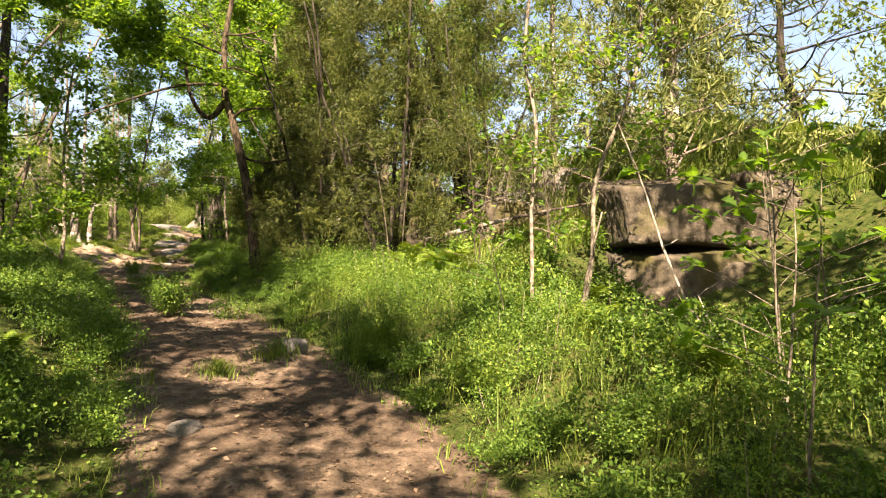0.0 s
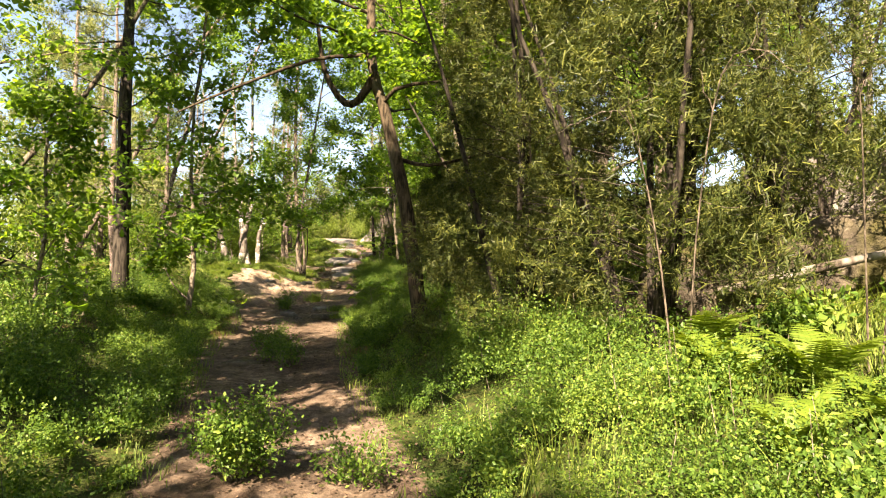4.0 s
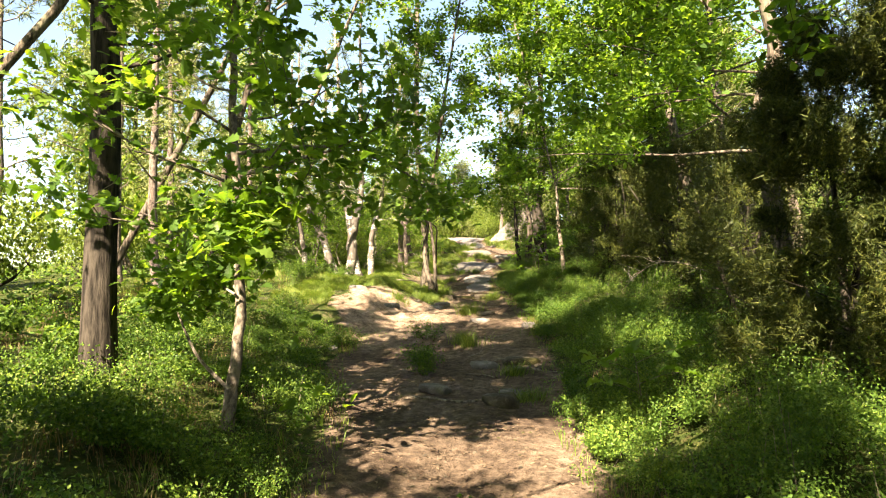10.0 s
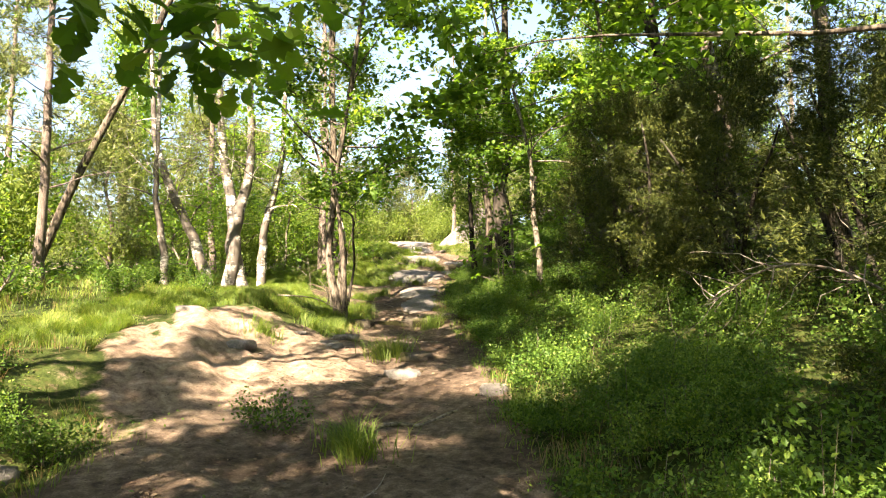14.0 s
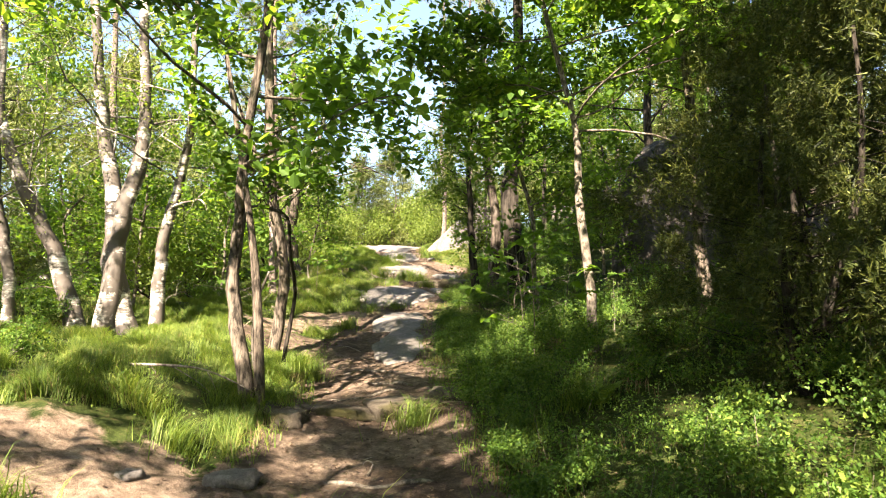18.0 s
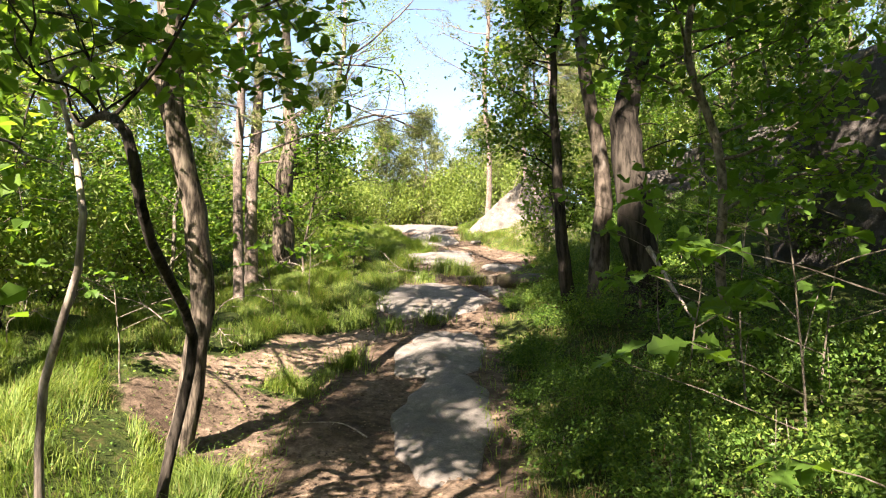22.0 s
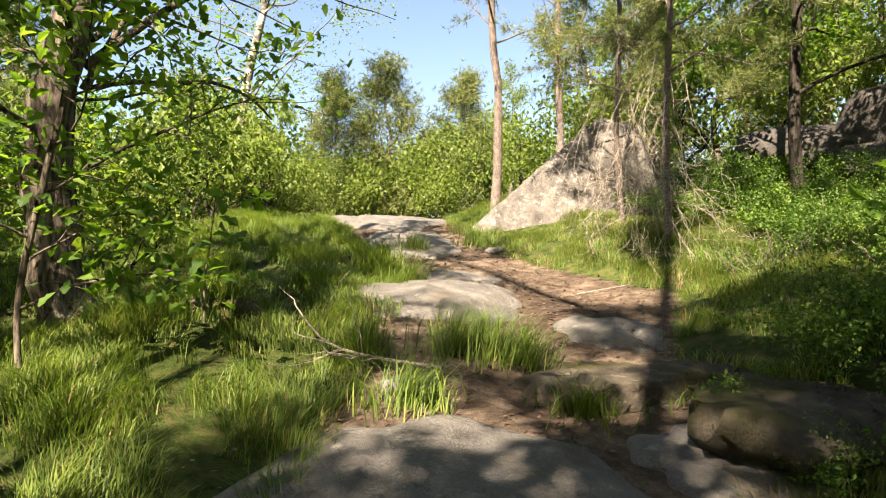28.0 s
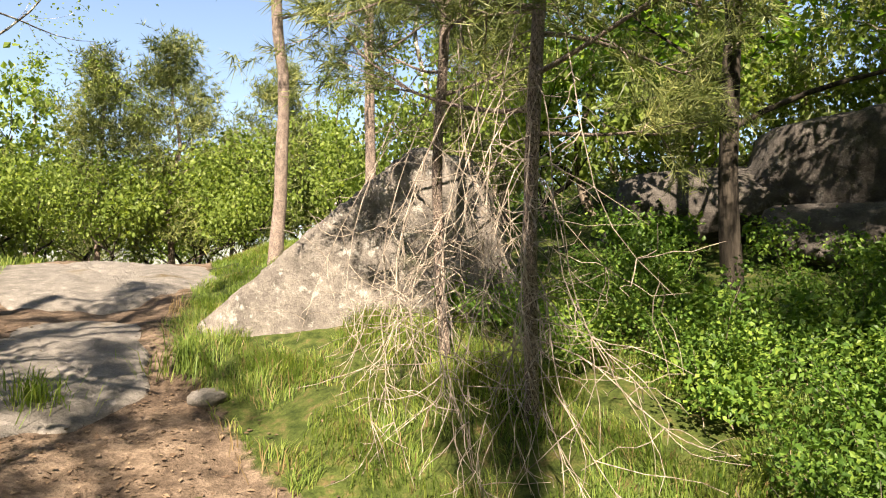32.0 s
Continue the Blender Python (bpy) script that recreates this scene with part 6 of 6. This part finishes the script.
# ---- fallen and dead wood ----
dead_branch(((-0.3, 12.2, 2.4), (0.55, 12.0, 2.62), (1.6, 11.8, 2.85), (2.8, 11.6, 3.05)), 0.055, 1, "grey fallen log leaning on the rocks", 5, "fallen_log", 0.6, False, OLD_BIRCH)
dead_branch(((2.9, 5.6, 0.02), (2.3, 5.9, 0.35), (2.05, 6.1, 0.9), (1.9, 6.3, 1.6), (1.7, 6.4, 2.2)), 0.018, 2, "thin bare crooked dead branch", 4)
dead_branch(((2.9, 5.6, 0.02), (2.4, 5.7, 0.2), (2.2, 5.8, 0.6)), 0.014, 12, "thin bare crooked dead branch", 3)
for i in range(40):
    rg = np.random.default_rng(700 + i)
    a, k = rg.uniform(-3.2, -0.5), rg.uniform(0.45, 1.1)
    x, y, top = (-15.03, 44.2, 0.4 + 0.05 * i) if i % 2 else (-15.5, 44.85, 0.35 + 0.055 * i)
    dead_branch(((x, y, top), (x + 0.35 * k * math.cos(a), y + 0.35 * k * math.sin(a), top * 0.95), (x + 0.75 * k * math.cos(a), y + 0.75 * k * math.sin(a), top * 0.6), (x + 1.0 * k * math.cos(a + 0.3), y + 0.95 * k * math.sin(a + 0.3), max(0.03, top * 0.6 - 0.45))), 0.0042, 1710 + i, "tangled bare grey pine branch hanging down", 14, spread=0.55)
dead_branch(((-16.4, 40.2, 0.03), (-17.0, 40.0, 0.15), (-17.4, 40.2, 0.3)), 0.012, 3, twigs=9)
dead_branch(((-5.9, 25.4, 0.5), (-6.4, 25.0, 0.85), (-6.9, 24.9, 0.9), (-7.4, 25.0, 0.6)), 0.014, 4, "pale bare twigs sticking out of the junipers", 22, spread=0.7)
dead_branch(((-14.5, 30.9, 0.0), (-14.46, 30.86, 0.8), (-14.1, 30.75, 1.55), (-14.4, 30.9, 2.1), (-15.0, 31.2, 2.5)), 0.024, 5, "broken dead stem among the saplings", 3)
dead_branch(((-14.6, 30.9, 0.02), (-14.4, 30.6, 0.35), (-14.5, 30.4, 0.6)), 0.02, 6, "broken dead stem among the saplings", 3)
dead_branch(((-14.3, 28.6, 0.05), (-13.7, 28.9, 0.25), (-13.3, 29.2, 0.12)), 0.015, 7, twigs=4)
dead_branch(((-12.3, 36.3, 0.9), (-12.0, 36.0, 0.45), (-11.7, 35.6, 0.03)), 0.03, 8, "pale broken branch leaning in the shrubs", 2)
dead_branch(((-16.2, 24.5, 0.03), (-15.7, 24.6, 0.3), (-15.5, 24.7, 0.65)), 0.03, 9, "short broken stub of dead wood", 3)
dead_branch(((-9.95, 14.5, 0.0), (-9.93, 14.5, 0.45), (-9.95, 14.52, 0.8)), 0.045, 10, "short grey stump of a dead sapling", 0, "tree_stump")
for i, (x, y, a, l) in enumerate(((-9.6, 22.4, 1.2, 0.6), (-8.7, 21.2, 2.6, 0.5), (-12.2, 31.2, 0.4, 0.5), (-11.6, 28.2, 1.8, 0.4), (-14.3, 33.6, 2.9, 0.6), (-6.6, 15.9, 0.9, 0.5), (-13.2, 41.0, 2.9, 0.7), (-15.9, 43.0, 0.3, 0.6))):
    dead_branch(((x, y, 0.01), (x + l * 0.5 * math.cos(a), y + l * 0.5 * math.sin(a), 0.03), (x + l * math.cos(a + 0.3), y + l * math.sin(a + 0.3), 0.015)), 0.008, 720 + i, "thin fallen twig on the path", 2, spread=0.2)


for i in range(12):
    rg = np.random.default_rng(900 + i)
    x, y = to_xy(rg.uniform(37.5, 44.5), rg.uniform(-4.6, -2.6))
    a, l, h = rg.uniform(0, 6.28), rg.uniform(0.5, 1.1), rg.uniform(0.1, 0.55)
    dead_branch(((x, y, 0.0), (x + 0.4 * l * math.cos(a), y + 0.4 * l * math.sin(a), 0.7 * h), (x + l * math.cos(a + 0.4), y + l * math.sin(a + 0.4), h)), 0.008, 920 + i, "dry brown twigs in the undergrowth", 8, spread=0.4)
for i in range(11):
    rg = np.random.default_rng(760 + i)
    x, y, a = rg.uniform(-1.6, 1.9), rg.uniform(10.4, 11.3), rg.uniform(-2.6, -0.5)
    h = rg.uniform(1.4, 3.0)
    dead_branch(((x, y, 0.0), (x + 0.2 * math.cos(a), y + 0.2 * math.sin(a), 0.45 * h), (x + 0.6 * math.cos(a), y + 0.5 * math.sin(a), 0.85 * h), (x + 1.3 * math.cos(a), y + 0.7 * math.sin(a), h * rg.uniform(0.8, 1.05))), 0.009, 780 + i, "thin bare grey branch arching out of the thicket", 9, "dead_branch", 0.6, True, OAK_BARK)


# ---- roots across the path ----
def root_across(u, v, length, seed, r=0.022):
    rng = np.random.default_rng(seed)
    n = 14
    t = np.linspace(-0.5, 0.5, n)
    a = rng.uniform(-0.6, 0.6)
    pu, pv = u + length * t * math.sin(a) + 0.06 * np.sin(7 * t + seed), v + length * t * math.cos(a)
    x, y = to_xy(pu, pv)
    z = height(x, y) + r * (0.35 + 0.5 * np.sin(9 * t + seed)) - 0.06 * (2 * np.abs(t)) ** 6
    base = np.array([x[0], y[0], z[0]])
    s = Soup()
    tube(s, np.stack([x, y, z], -1) - base, r * (1 - 0.5 * np.abs(t)), 7, 0.1, rng)
    ob = part("tree_root", s, SAPLING_BARK, soft=True)
    ob.matrix_basis = pose(*base)
    tagged(ob, "bare tree root crossing the earth path", "root", "roots in the path")


for i, (u, v, l) in enumerate(((23.2, 0.2, 1.2), (23.9, 0.1, 1.0), (26.3, -0.2, 1.0), (30.3, -0.3, 0.9), (33.2, -0.6, 1.0), (33.8, -0.3, 0.8), (34.6, -0.6, 1.1), (16.2, -0.3, 0.9), (21.5, -0.9, 1.2), (10.8, 0.3, 0.8))):
    root_across(u, v, l, 800 + i)


# ---- litter on the path ----
def litter(count, seed):
    rng = np.random.default_rng(seed)
    u = rng.uniform(1, 50, count)
    w = np.interp(u, PATH_U, PATH_W)
    off = rng.normal(0, 0.75, count) * w
    x, y = to_xy(u, off + np.interp(u, PATH_U, PATH_V))
    s = Soup()
    scatter(s, SMALL_LEAF, np.stack([x, y, height(x, y) + 0.008], -1), turned(rng, count, 0.25), rng.uniform(0.012, 0.05, count))
    tagged(part("leaf_litter", s, DEAD_LEAF), "dry brown leaves and needles on the path", "litter", kind="stuff")


litter(26000, 5)


def pebbles(count, seed):
    rng = np.random.default_rng(seed)
    u = rng.uniform(2, 47, count)
    off = rng.normal(0, 0.6, count) * np.interp(u, PATH_U, PATH_W)
    x, y = to_xy(u, off + np.interp(u, PATH_U, PATH_V))
    v = np.array([(1, 0, 0), (0, 1, 0), (-1, 0, 0), (0, -1, 0), (0, 0, 0.6), (0.7, 0.7, 0.25), (-0.7, 0.7, 0.3)])
    t = np.array([(0, 5, 4), (5, 1, 4), (1, 6, 4), (6, 2, 4), (2, 3, 4), (3, 0, 4), (0, 1, 5), (1, 2, 6)])
    s = Soup()
    scatter(s, (v, NONE4, t), np.stack([x, y, height(x, y) - 0.002], -1), turned(rng, count, 0.15), rng.uniform(0.006, 0.03, count) * rng.uniform(0.5, 1, count))
    tagged(part("pebbles", s, DARK_ROCK), "small grey pebbles on the path", "pebbles", kind="stuff")


pebbles(2600, 6)
